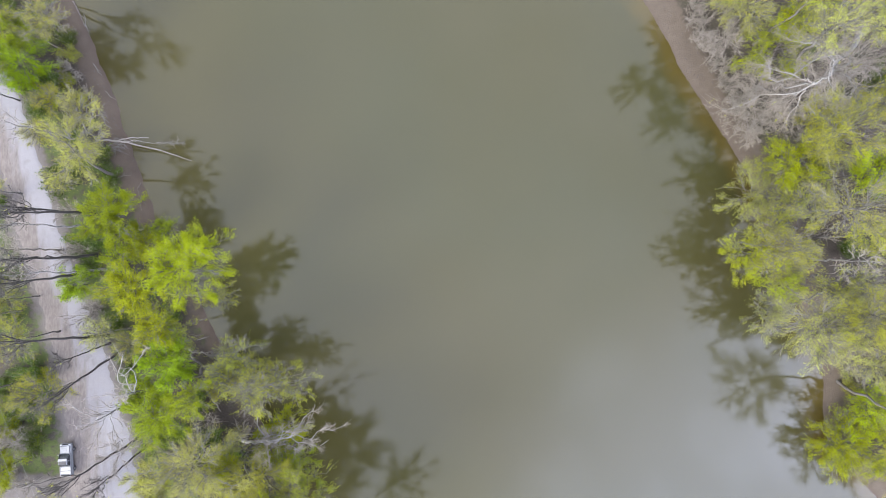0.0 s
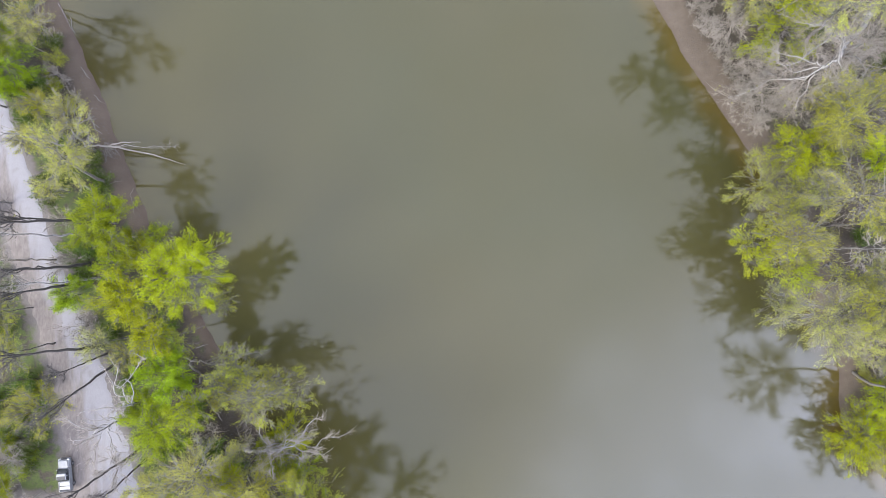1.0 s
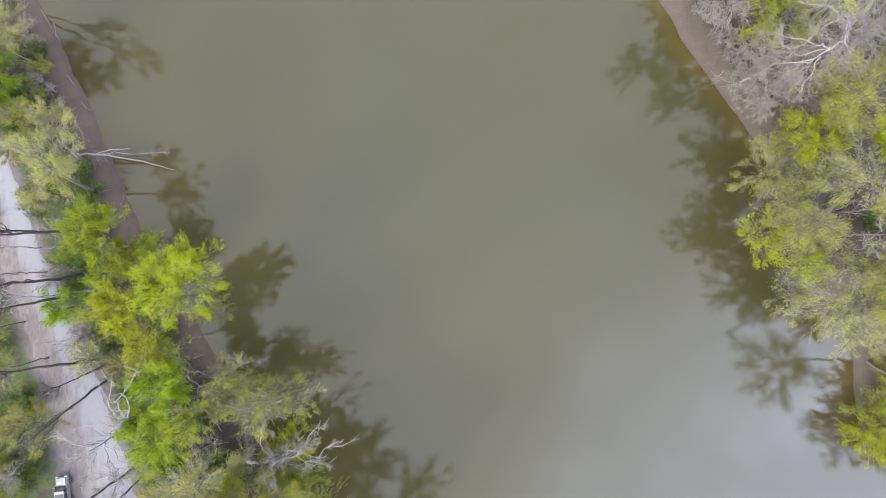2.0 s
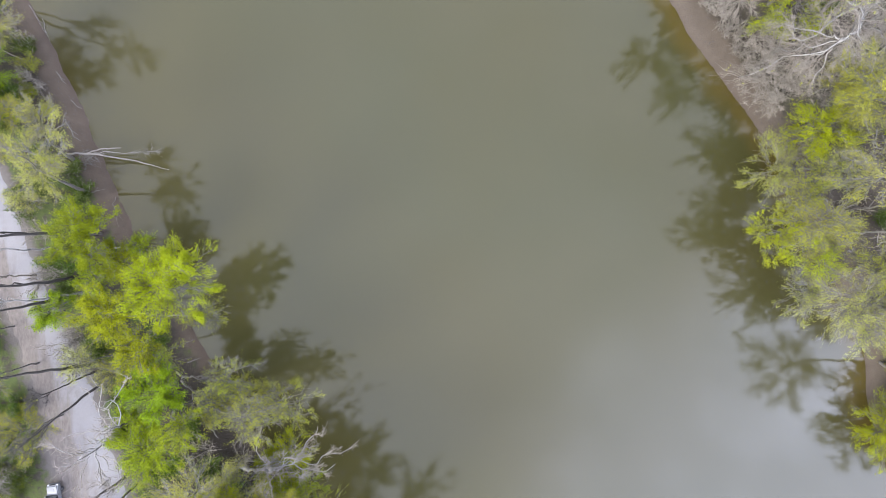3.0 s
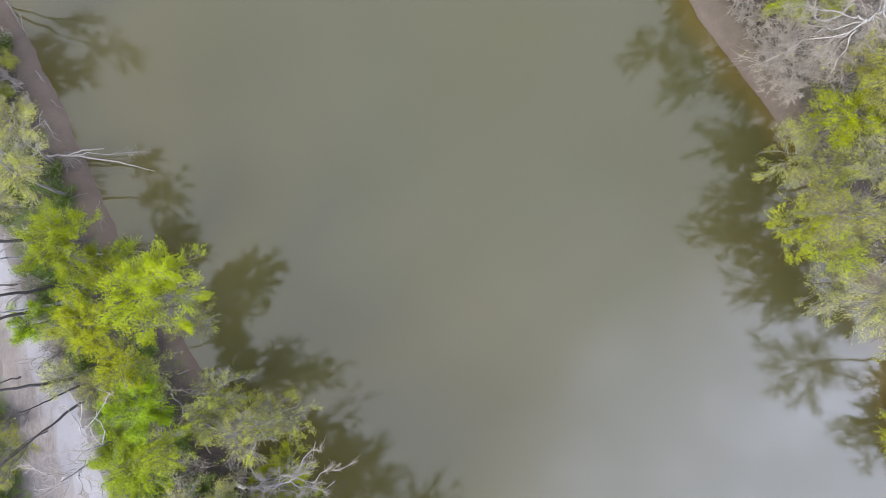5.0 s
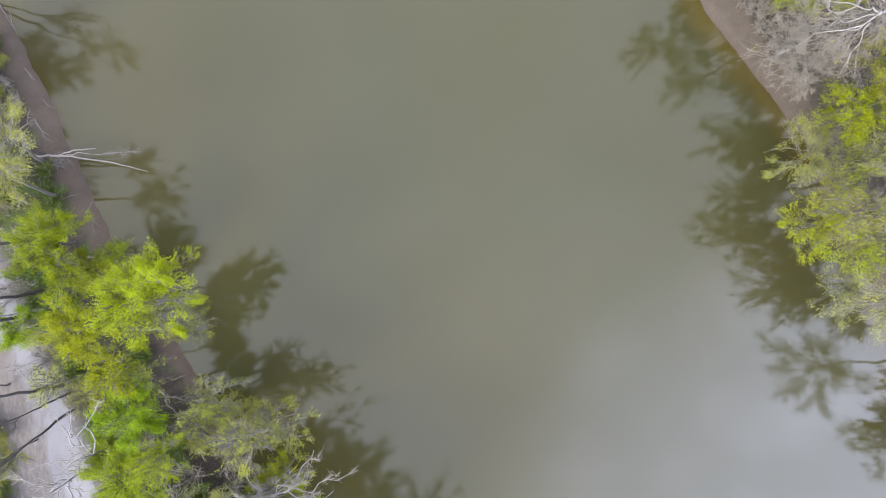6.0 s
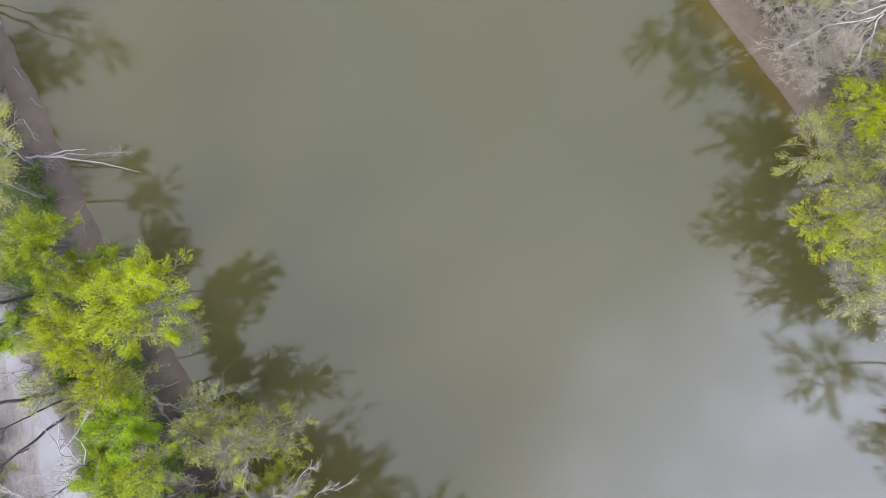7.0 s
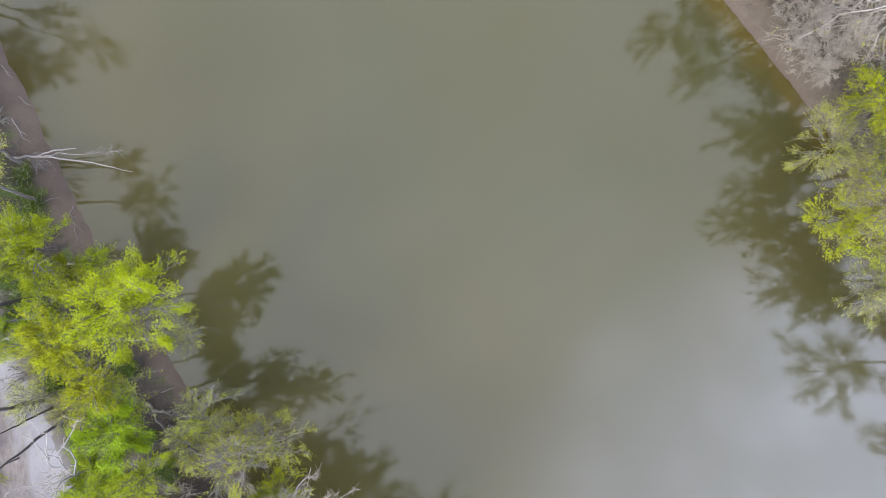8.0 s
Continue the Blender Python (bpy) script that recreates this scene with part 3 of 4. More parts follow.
def pickup_truck(x, y, heading):
    """A crew-cab pickup, nose along +y before it is turned."""
    root = new("pickup_truck")
    root.matrix_world = pose(x, y, ground_z(x, y) + 0.1, 0, 0, heading) @ Matrix.Scale(0.95, 4)
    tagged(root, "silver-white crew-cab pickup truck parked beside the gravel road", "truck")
    part("chassis", box_bm(-0.8, 0.8, -2.55, 2.5, 0.35, 0.62, 0.04), M_RUBBER, root)
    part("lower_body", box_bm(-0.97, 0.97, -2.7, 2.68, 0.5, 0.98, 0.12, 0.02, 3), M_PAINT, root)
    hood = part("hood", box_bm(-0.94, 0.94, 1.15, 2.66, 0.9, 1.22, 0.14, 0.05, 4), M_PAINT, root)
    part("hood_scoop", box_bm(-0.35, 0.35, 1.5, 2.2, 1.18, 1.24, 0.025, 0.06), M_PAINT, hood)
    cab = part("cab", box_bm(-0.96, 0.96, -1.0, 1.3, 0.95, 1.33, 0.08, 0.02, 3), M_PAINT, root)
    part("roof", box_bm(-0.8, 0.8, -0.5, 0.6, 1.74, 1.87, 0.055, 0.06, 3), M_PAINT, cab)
    part("sunroof", box_bm(-0.66, 0.66, -0.46, 0.16, 1.84, 1.9, 0.012), M_RUBBER, cab)
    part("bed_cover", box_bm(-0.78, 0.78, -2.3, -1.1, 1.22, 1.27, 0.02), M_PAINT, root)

    def pane(name, pts, parent):
        bm = bmesh.new()
        vs = [bm.verts.new(p) for p in pts]
        bm.faces.new(vs)
        g = bmesh.ops.extrude_face_region(bm, geom=bm.faces[:])
        nrm = (Vector(pts[1]) - Vector(pts[0])).cross(Vector(pts[2]) - Vector(pts[1])).normalized()
        bmesh.ops.translate(bm, vec=-nrm * 0.04, verts=[q for q in g["geom"] if isinstance(q, bmesh.types.BMVert)])
        bmesh.ops.recalc_face_normals(bm, faces=bm.faces[:])
        return part(name, bm, M_GLASS, parent)

    pane("windshield", [(-0.86, 1.2, 1.31), (0.86, 1.2, 1.31), (0.7, 0.5, 1.79), (-0.7, 0.5, 1.79)], cab)
    pane("rear_window", [(0.84, -0.92, 1.31), (-0.84, -0.92, 1.31), (-0.7, -0.42, 1.79), (0.7, -0.42, 1.79)], cab)
    for sx in (-1, 1):
        for y0, y1, t0, t1 in ((0.2, 1.1, 0.2, 0.5), (-0.84, 0.12, -0.42, 0.12)):
            pane("side_window", [(sx * 0.92, y0, 1.31), (sx * 0.92, y1, 1.31), (sx * 0.75, t1, 1.78), (sx * 0.75, t0, 1.78)][::sx], cab)
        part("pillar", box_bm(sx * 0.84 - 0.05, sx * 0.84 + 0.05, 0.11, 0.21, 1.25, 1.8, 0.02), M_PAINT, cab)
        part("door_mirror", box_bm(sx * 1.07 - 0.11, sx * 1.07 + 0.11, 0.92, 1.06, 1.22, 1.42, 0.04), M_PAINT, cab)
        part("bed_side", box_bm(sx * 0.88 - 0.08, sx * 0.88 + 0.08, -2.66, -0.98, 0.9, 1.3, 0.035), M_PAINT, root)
        part("headlight", box_bm(sx * 0.68 - 0.2, sx * 0.68 + 0.2, 2.52, 2.7, 0.88, 1.06, 0.04), M_LAMP, root)
        part("tail_light", box_bm(sx * 0.87 - 0.07, sx * 0.87 + 0.07, -2.73, -2.62, 0.9, 1.22, 0.02), M_RED, root)
        for wy in (1.68, -1.62):
            tyre = part("wheel", wheel_bm(0.4, 0.28), M_RUBBER, root)
            tyre.location = (sx * 0.86, wy, 0.4)
            part("rim", wheel_bm(0.24, 0.3, 14), M_STEEL, tyre)
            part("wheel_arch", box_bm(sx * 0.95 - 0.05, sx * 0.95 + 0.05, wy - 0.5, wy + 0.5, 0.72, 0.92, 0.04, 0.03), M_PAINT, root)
    part("bed_floor", box_bm(-0.82, 0.82, -2.6, -0.98, 0.86, 0.94, 0.015), M_LINER, root)
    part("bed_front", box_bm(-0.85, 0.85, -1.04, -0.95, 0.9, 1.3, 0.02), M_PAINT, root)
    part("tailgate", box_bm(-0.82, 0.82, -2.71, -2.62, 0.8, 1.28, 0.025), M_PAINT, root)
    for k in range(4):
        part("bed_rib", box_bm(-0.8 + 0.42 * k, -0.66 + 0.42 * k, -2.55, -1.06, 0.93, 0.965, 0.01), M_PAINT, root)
    part("rack_bar", box_bm(-0.86, 0.86, -1.75, -1.69, 1.3, 1.36, 0.015), M_RUBBER, root)
    part("rack_bar", box_bm(-0.86, 0.86, -2.4, -2.34, 1.3, 1.36, 0.015), M_RUBBER, root)
    part("front_bumper", box_bm(-0.95, 0.95, 2.62, 2.8, 0.46, 0.72, 0.05), M_STEEL, root)
    part("rear_bumper", box_bm(-0.95, 0.95, -2.84, -2.68, 0.46, 0.66, 0.04), M_STEEL, root)
    part("grille", box_bm(-0.5, 0.5, 2.6, 2.71, 0.8, 1.08, 0.03), M_RUBBER, root)
    return root


pickup_truck(-61.3, -34.6, 3.0)


def power_line():
    """Two poles with cross-arms; two wires sag between them, far apart along the road."""
    ends = []
    for x, y in ((-84.6, 14.5), (-54.5, -54.8)):
        z = ground_z(x, y)
        root = tagged(new("utility_pole"), "weathered wooden utility pole with a cross-arm", "utility pole", "power line")
        root.location = (x, y, z)
        part_of("pole", tube_mesh("pole", [(0, 0, -0.3), (0, 0, 4), (0, 0, 9.4)], [0.16, 0.14, 0.11], M_POLE), root)
        arm = part("cross_arm", box_bm(-1.3, 1.3, -0.06, 0.06, 8.7, 8.84, 0.01), M_POLE, root)
        arm.rotation_euler = (0, 0, radians(23))
        tips = []
        for sx in (-1, 1):
            tip = Vector((sx * 1.15 * math.cos(radians(23)), sx * 1.15 * math.sin(radians(23)), 8.95))
            ins = part("insulator", wheel_bm(0.05, 0.22, 10), M_LAMP, root)
            ins.matrix_basis = pose(*tip, 0, 90, 0)
            tips.append(tip + Vector((x, y, z + 0.1)))
        ends.append(tips)
    for a, b in zip(*ends):
        s = np.linspace(0, 1, 40)[:, None]
        p = np.array(a) * (1 - s) + np.array(b) * s
        p[:, 2] -= 1.5 * 4 * (s * (1 - s))[:, 0]
        tagged(new("power_cable", mesh_from("power_cable", *tubes(p[None], np.full((1, 40), 0.014), 5), M_WIRE)), "thin grey overhead power cable strung beside the road", "cable", "power line")


power_line()


def leaning_snag():
    """A dead tree that has slid off the western bank and lies out over the water."""
    x, y = -58.3, 18.3
    z = ground_z(x, y)
    root = tagged(new("fallen_tree"), "bleached dead tree fallen from the muddy bank over the water", "fallen tree")
    root.location = (x, y, z)
    part_of("trunk", tube_mesh("trunk", [(0, 0.3, 0.25), (3.2, 0.1, 0.9), (8.0, -0.9, 1.5), (12.5, -2.0, 1.3), (16.4, -3.4, 0.9)], [0.17, 0.15, 0.12, 0.09, 0.03], M_DRIFT, 8, 5, crook=0.004), root)
    part_of("limb", tube_mesh("limb", [(3.8, 0, 0.95), (6.5, 0.4, 1.5), (9.6, 0.3, 1.7)], [0.12, 0.1, 0.05], M_DRIFT, 6, 6, crook=0.006), root)
    part_of("limb", tube_mesh("limb", [(4.5, -0.1, 1.0), (8, -0.2, 1.9), (12, -0.6, 2.3), (16, -0.7, 2.2)], [0.09, 0.055, 0.03, 0.012], M_BARK_PALE, 6, 7), root)
    rng = np.random.default_rng(8)
    a = np.array([3.4, -0.2, 0.7]) + rng.normal(0, 0.5, (46, 3)) * np.array([2.2, 1.0, 0.3])
    b = a + rng.normal(0, 1, (46, 3)) * np.array([0.7, 0.9, 0.25]) + np.array([0.9, -0.9, -0.1])
    part_of("brushwood", mesh_from("brushwood", *tubes(curved(a, b, rng, 5, 0.05, 0.1), np.linspace(0.028, 0.01, 5)[None] * np.ones((46, 1)), 4), M_BARK_PALE), root, "tangle of dead twigs")
    a = np.array([11.0, -0.6, 2.2]) + rng.uniform(0, 1, (40, 1)) * np.array([5, -0.1, 0])
    b = a + rng.normal(0, 1, (40, 3)) * np.array([1.0, 0.6, 0.3]) + np.array([1.0, 0, 0])
    part_of("brushwood", mesh_from("brushwood", *tubes(curved(a, b, rng, 4, 0.0, 0.08), np.linspace(0.022, 0.009, 4)[None] * np.ones((40, 1)), 3), M_BARK_PALE), root)


leaning_snag()


def driftwood(x, y, length, heading, r, seed, label="bleached stick of driftwood lying on the muddy shore"):
    """A crooked stick with a fork, lying on the ground."""
    rng = np.random.default_rng(seed)
    c, s = math.cos(radians(heading)), math.sin(radians(heading))
    pts = []
    for i in range(5):
        d, off = (i / 4 - 0.5) * length, rng.normal(0, 0.03) * length
        px, py = x + c * d - s * off, y + s * d + c * off
        pts.append((px - x, py - y, max(ground_z(px, py), 0.02) + r * 0.8))
    root = tagged(new("driftwood"), label, "driftwood", "driftwood on the shore")
    root.location = (x, y, 0)
    part_of("stem", tube_mesh("stem", pts, [r, r * 0.9, r * 0.8, r * 0.6, r * 0.3], M_DRIFT, 6, seed), root)
    q, e = np.array(pts[2]), np.array([c, s, 0]) * length * 0.3 + np.array([-s, c, 0]) * length * 0.14
    part_of("fork", tube_mesh("fork", [q, q + e * 0.5 + (0, 0, 0.05), q + e + (0, 0, 0.04)], [r * 0.6, r * 0.4, r * 0.2], M_DRIFT, 5, seed + 1), root)


driftwood(-59.2, 31.0, 2.4, -55, 0.07, 1)
driftwood(-57.6, 22.4, 4.0, -62, 0.09, 2)
driftwood(-51.6, 9.0, 5.0, -80, 0.05, 3)
driftwood(-54.4, 12.4, 2.6, 20, 0.05, 4)
driftwood(-40.6, -15.2, 1.9, 12, 0.08, 5)
driftwood(-57.0, 26.5, 2.2, -40, 0.05, 6)
driftwood(-62.4, 40.6, 5.5, -62, 0.07, 7, "broken bleached branch hanging off the muddy bank")
driftwood(-61.3, 38.9, 4.0, -78, 0.05, 9, "broken bleached branch hanging off the muddy bank")
driftwood(49.5, 22.6, 1.8, 20, 0.05, 8)
driftwood(-68.2, -39.6, 9.0, 8, 0.13, 11, "pale fallen trunk lying beside the dirt turning")
driftwood(-66.0, -40.6, 5.0, 22, 0.07, 12, "pale fallen branch lying beside the dirt turning")
driftwood(-38.5, -25.0, 5.5, -58, 0.22, 10, "dark fallen log lying along the muddy bank")


def shore_litter():
    """Bits of bark and broken twigs strewn over the bare mud of both shores, too small to tell apart."""
    rng = np.random.default_rng(40)
    y = rng.uniform(-40, 43, 900)
    west = rng.uniform(0, 1, 900) < 0.45
    d = rng.gamma(2.0, 1.3, 900) + 0.4
    x = np.where(west, np.interp(y, LEFT_Y, LEFT_X) - d, np.interp(y, RIGHT_Y, RIGHT_X) + d)
    a = np.stack([x, y, height(x, y) + 0.02], 1)
    turn, size = rng.uniform(0, 6.28, 900), rng.gamma(2.0, 0.11, 900) + 0.06
    b = a + np.stack([np.cos(turn) * size, np.sin(turn) * size, rng.uniform(0, 0.05, 900)], 1)
    r = np.linspace(0.035, 0.02, 3)[None] * rng.uniform(0.5, 1.6, (900, 1))
    ob = new("shore_litter", mesh_from("shore_litter", *tubes(curved(a, b, rng, 3, 0.0, 0.06), r, 4), M_BARK_DARK))
    tagged(ob, "dark broken twigs and bark strewn over the mud", "litter", kind="stuff")


shore_litter()

# western bank, between the river and the gravel road
tree("green", -66.6, 30.0, -66.6, 30.0, 7.0, 6.2, 101, thin=1.2)
tree("pale", -64.6, 36.7, -60.6, 35.7, 10.0, 4.3, 102)
tree("bare", -64.3, 33.9, -64.3, 33.9, 8.0, 3.2, 103)
tree("pale", -55.6, 12.4, -50.4, 14.3, 16.0, 5.6, 104, rz=6, girth=0.27, thin=1.25)
tree("pale", -57.4, 17.6, -51.9, 20.2, 14.0, 3.6, 105, girth=0.26)
tree("moss", -53.8, 5.7, -47.9, 4.3, 13.0, 5.5, 106, thin=1.35)
tree("moss", -51.2, 0.8, -45.3, 0.7, 9.0, 3.8, 107, thin=1.3)
tree("moss", -52.8, 3.3, -41.5, 3.0, 9.5, 2.4, 108)
tree("lime", -49.1, -3.3, -34.9, -2.4, 14.5, 6.7, 109, rz=7.5, thin=1.25)
tree("sparse", -47.3, -7.4, -33.1, -7.5, 8.0, 3.0, 110)
tree("lime", -49.0, -6.1, -42.5, -5.7, 17.0, 4.5, 111, thin=1.3)
tree("lime", -48.1, -10.4, -39.7, -11.0, 15.0, 3.9, 112, thin=1.2)
tree("green", -58.8, -5.9, -56.2, -5.8, 8.5, 3.7, 113)
tree("green", -44.9, -18.1, -38.1, -16.3, 14.5, 4.7, 114, thin=1.3)
tree("moss", -45.8, -25.0, -40.2, -24.1, 14.0, 5.3, 115, thin=1.3)
tree("green", -47.7, -22.9, -44.0, -21.3, 11.0, 3.4, 116, thin=1.2)
tree("sparse", -43.1, -16.7, -28.5, -15.5, 12.5, 3.6, 117, rz=4.5)
tree("sparse", -39.9, -22.1, -21.6, -19.7, 10.0, 4.1, 118, rz=5.0)
tree("sparse", -39.0, -21.0, -24.5, -19.8, 16.0, 4.4, 244, rz=4.0, thin=0.7)
tree("olive", -39.8, -22.0, -34.3, -21.3, 8.0, 2.8, 119)
tree("sparse", -39.5, -23.3, -26.7, -22.1, 8.0, 3.1, 120)
tree("olive", -40.5, -20.0, -28.3, -19.1, 8.0, 3.4, 121)
tree("sparse", -42.1, -17.8, -30.2, -17.9, 13.0, 3.3, 122, rz=5.0)
tree("moss", -34.7, -30.9, -26.0, -30.9, 8.0, 3.9, 123)
tree("pale", -38.1, -32.3, -33.4, -30.2, 16.0, 7.6, 124)
tree("olive", -32.8, -34.9, -25.5, -33.5, 14.0, 5.8, 125)
tree("lime", -34.3, -31.2, -23.3, -28.2, 7.0, 3.9, 126)
tree("moss", -32.4, -35.6, -21.7, -33.6, 7.0, 4.3, 127)
tree("olive", -31.0, -36.4, -18.7, -36.4, 13.0, 5.8, 128, rz=6.0)
tree("olive", -44.4, -36.2, -44.4, -36.2, 8.0, 4.9, 129)
tree("sycamore", -33.7, -32.3, -23.4, -27.2, 13.0, 5.1, 130, rz=4.0, girth=0.30, ends=[(-23.5, -28.0, 12.5), (-13.7, -25.2, 15.0), (-18.1, -25.0, 14.0), (-16.3, -28.0, 13.0), (-18.1, -22.5, 14.0)])
tree("dead", -46.6, -22.3, -42.5, -19.7, 17.0, 3.1, 131, rz=3.0, girth=0.24, ends=[(-42.6, -12.4, 21.0), (-38.7, -12.1, 22.0), (-44.2, -14.2, 20.0), (-49.4, -20.9, 17.0)])
tree("dead", -47.3, -23.6, -47.6, -23.8, 15.0, 6.1, 132, rz=4.0, girth=0.28, ends=[(-54.1, -22.3, 16.0), (-51.7, -25.7, 15.0), (-46.3, -27.8, 14.0)])
tree("bare", -48.2, -30.7, -48.2, -30.7, 11.0, 4.1, 133)
tree("olive", -46.8, -12.9, -37.6, -12.7, 12.0, 3.4, 134)
tree("moss", -51.8, -1.3, -49.4, -1.4, 8.0, 3.5, 135)
tree("pale", -48.4, -15.1, -48.4, -15.1, 8.0, 3.5, 136)
tree("pale", -51.3, -13.0, -53.1, -13.1, 9.0, 3.1, 137)
tree("lime", -32.0, -33.6, -32.0, -33.6, 12.0, 4.2, 138)
tree("olive", -40.0, -20.8, -33.3, -20.9, 6.0, 2.4, 139)
tree("moss", -40.2, -20.3, -33.1, -20.4, 17.0, 3.3, 140, rz=6.0, thin=0.8)
tree("pale", -36.3, -31.4, -32.0, -31.4, 9.0, 3.8, 141)
tree("green", -66.2, 33.3, -66.2, 33.3, 9.0, 3.5, 142)
tree("olive", -62.7, 24.2, -62.7, 24.2, 6.0, 3.6, 143)
tree("olive", -64.5, 18.7, -64.5, 18.7, 6.0, 3.1, 144)
tree("pale", -60.5, 10.8, -60.5, 10.8, 7.0, 2.7, 145)
# dark slender trees along the road
tree("road", -55.8, 6.4, -58.4, 4.4, 22.0, 2.9, 146)
tree("road", -57.3, 5.8, -58.9, 5.6, 19.0, 3.0, 147)
tree("road", -57.3, -1.0, -57.3, -1.7, 22.0, 3.3, 148)
tree("road", -57.5, -3.9, -57.6, -4.9, 22.0, 3.1, 149)
tree("road", -53.9, -14.3, -57.4, -12.0, 23.0, 2.9, 150)
tree("road", -52.7, -16.5, -54.5, -21.9, 18.0, 2.6, 151)
tree("road", -48.7, -30.4, -52.2, -33.0, 20.0, 3.4, 152)
tree("road", -48.7, -32.6, -48.6, -34.2, 16.0, 2.4, 153)
tree("road", -54.9, -15.6, -55.0, -16.5, 14.0, 2.1, 154)
# wood west of the road
tree("sparse", -63.2, -13.6, -63.2, -13.6, 12.0, 4.5, 155)
tree("sparse", -59.9, -21.8, -59.9, -21.8, 10.0, 5.2, 156)
tree("bare", -62.8, -0.1, -62.8, -0.1, 14.0, 3.9, 157)
tree("sparse", -66.7, -7.8, -66.7, -7.8, 10.0, 4.1, 158)
tree("moss", -68.5, -34.5, -68.5, -34.5, 8.0, 3.9, 159)
tree("bare", -67.8, -30.9, -67.8, -30.9, 6.0, 3.8, 160)
tree("dead", -60.5, 18.2, -62.5, 18.1, 15.0, 3.2, 161)
tree("dead", -57.1, 3.6, -60.0, 3.4, 17.0, 3.8, 162, rz=3.0)
tree("dead", -55.7, -3.4, -58.6, -3.6, 18.0, 3.7, 163, rz=3.0)
tree("olive", -67.2, 35.2, -67.2, 35.2, 10.0, 3.6, 164)
tree("pale", -69.6, -10.2, -69.6, -10.2, 12.0, 5.0, 165)
tree("olive", -69.5, -21.9, -69.5, -21.9, 12.0, 5.0, 166)
tree("bare", -69.8, -32.0, -69.8, -32.0, 12.0, 5.0, 167)
tree("pale", -69.7, 9.2, -69.7, 9.2, 12.0, 5.0, 168)
tree("olive", -70.3, 24.8, -70.3, 24.8, 11.0, 4.7, 169)
tree("pale", -67.8, 40.5, -67.8, 40.5, 12.0, 5.0, 170)
tree("bare", -67.4, -0.1, -67.4, -0.1, 13.0, 4.1, 171)
# trees past the open reaches of the western bank
tree("olive", -68.2, 43.8, -58.5, 42.6, 18.0, 5.8, 172, rz=8.0, label="tall budding tree leaning towards the river water", thin=0.3)
tree("pale", -68.2, 44.1, -58.4, 44.2, 10.0, 4.3, 173, thin=0.3)
tree("pale", -37.9, -42.4, -37.9, -42.4, 12.0, 6.3, 174)
tree("olive", -30.0, -42.2, -25.7, -42.1, 13.0, 6.6, 175)
tree("lime", -29.2, -40.4, -22.4, -38.4, 17.0, 6.3, 176, rz=8.0)
tree("olive", -25.4, -46.8, -20.1, -46.7, 11.0, 8.5, 177, rz=6.0, thin=0.9)
tree("lime", -26.5, -45.0, -26.5, -45.0, 11.0, 6.8, 178, thin=0.5)
tree("olive", -26.8, -43.5, -17.3, -41.5, 17.0, 8.5, 179, rz=9.0, thin=0.8)
tree("pale", -20.8, -52.3, -6.1, -48.2, 20.0, 7.1, 180, rz=8.0, thin=0.6)
tree("pale", -49.5, -42.8, -49.5, -42.8, 12.0, 5.5, 181, thin=0.3)
tree("olive", -62.1, -42.2, -62.1, -42.2, 10.0, 5.2, 182)
# eastern bank
tree("sycamore", 71.5, 37.2, 53.4, 24.5, 15.0, 12.1, 183, rz=9.0, girth=0.55, ends=[(54.7, 24.0, 13.5), (45.6, 22.3, 6.0), (47.9, 27.3, 11.0), (49.4, 25.2, 8.0), (53.5, 19.7, 9.0), (51.4, 22.7, 9.0)])
tree("lime", 52.0, 29.9, 52.5, 31.8, 8.0, 6.2, 184, rz=5.0, thin=0.55)
tree("lime", 55.1, 35.4, 55.1, 35.4, 10.0, 4.3, 185, thin=0.6)
tree("pale", 50.3, 35.1, 47.3, 36.4, 10.0, 4.3, 186)
tree("bare", 48.1, 33.3, 44.3, 33.2, 7.0, 4.5, 187)
tree("pale", 48.2, 36.9, 44.7, 38.8, 10.0, 4.3, 188)
tree("bare", 60.6, 33.2, 60.6, 33.2, 10.0, 6.5, 189)
tree("bare", 57.5, 24.2, 55.6, 24.1, 6.0, 6.4, 190)
tree("bare", 61.8, 24.8, 61.8, 24.8, 8.0, 5.8, 191)
tree("bare", 51.9, 26.1, 50.0, 26.0, 7.0, 4.3, 192)
tree("bare", 56.6, 28.9, 56.6, 28.9, 9.0, 4.4, 193)
tree("bare", 63.2, 28.4, 63.2, 28.4, 11.0, 5.1, 194)
tree("bare", 53.2, 20.9, 50.0, 20.8, 5.5, 3.8, 195)
tree("bare", 52.2, 24.9, 48.3, 24.8, 5.0, 3.5, 196)
tree("bare", 56.0, 21.2, 53.1, 21.1, 7.0, 4.0, 197)
tree("bare", 54.5, 18.8, 49.9, 18.7, 4.5, 3.0, 198)
tree("bare", 52.7, 21.9, 48.0, 21.8, 4.2, 3.0, 199)
tree("olive", 58.6, 15.6, 54.6, 16.0, 18.0, 6.8, 200, rz=7.0, thin=0.6)
tree("lime", 57.4, 12.9, 53.6, 13.4, 9.5, 5.3, 201, rz=6.0)
tree("olive", 57.8, 12.2, 57.5, 12.1, 10.0, 4.3, 202, thin=0.6)
tree("pale", 59.2, 8.7, 49.9, 8.8, 4.0, 5.4, 203)
tree("pale", 60.5, 5.4, 54.5, 5.2, 19.0, 6.5, 204, rz=8.0, thin=0.55)
tree("olive", 60.1, 7.1, 53.9, 7.0, 9.0, 4.4, 205, thin=0.6)
tree("gold", 62.6, 0.2, 46.8, -0.9, 7.0, 4.7, 206)
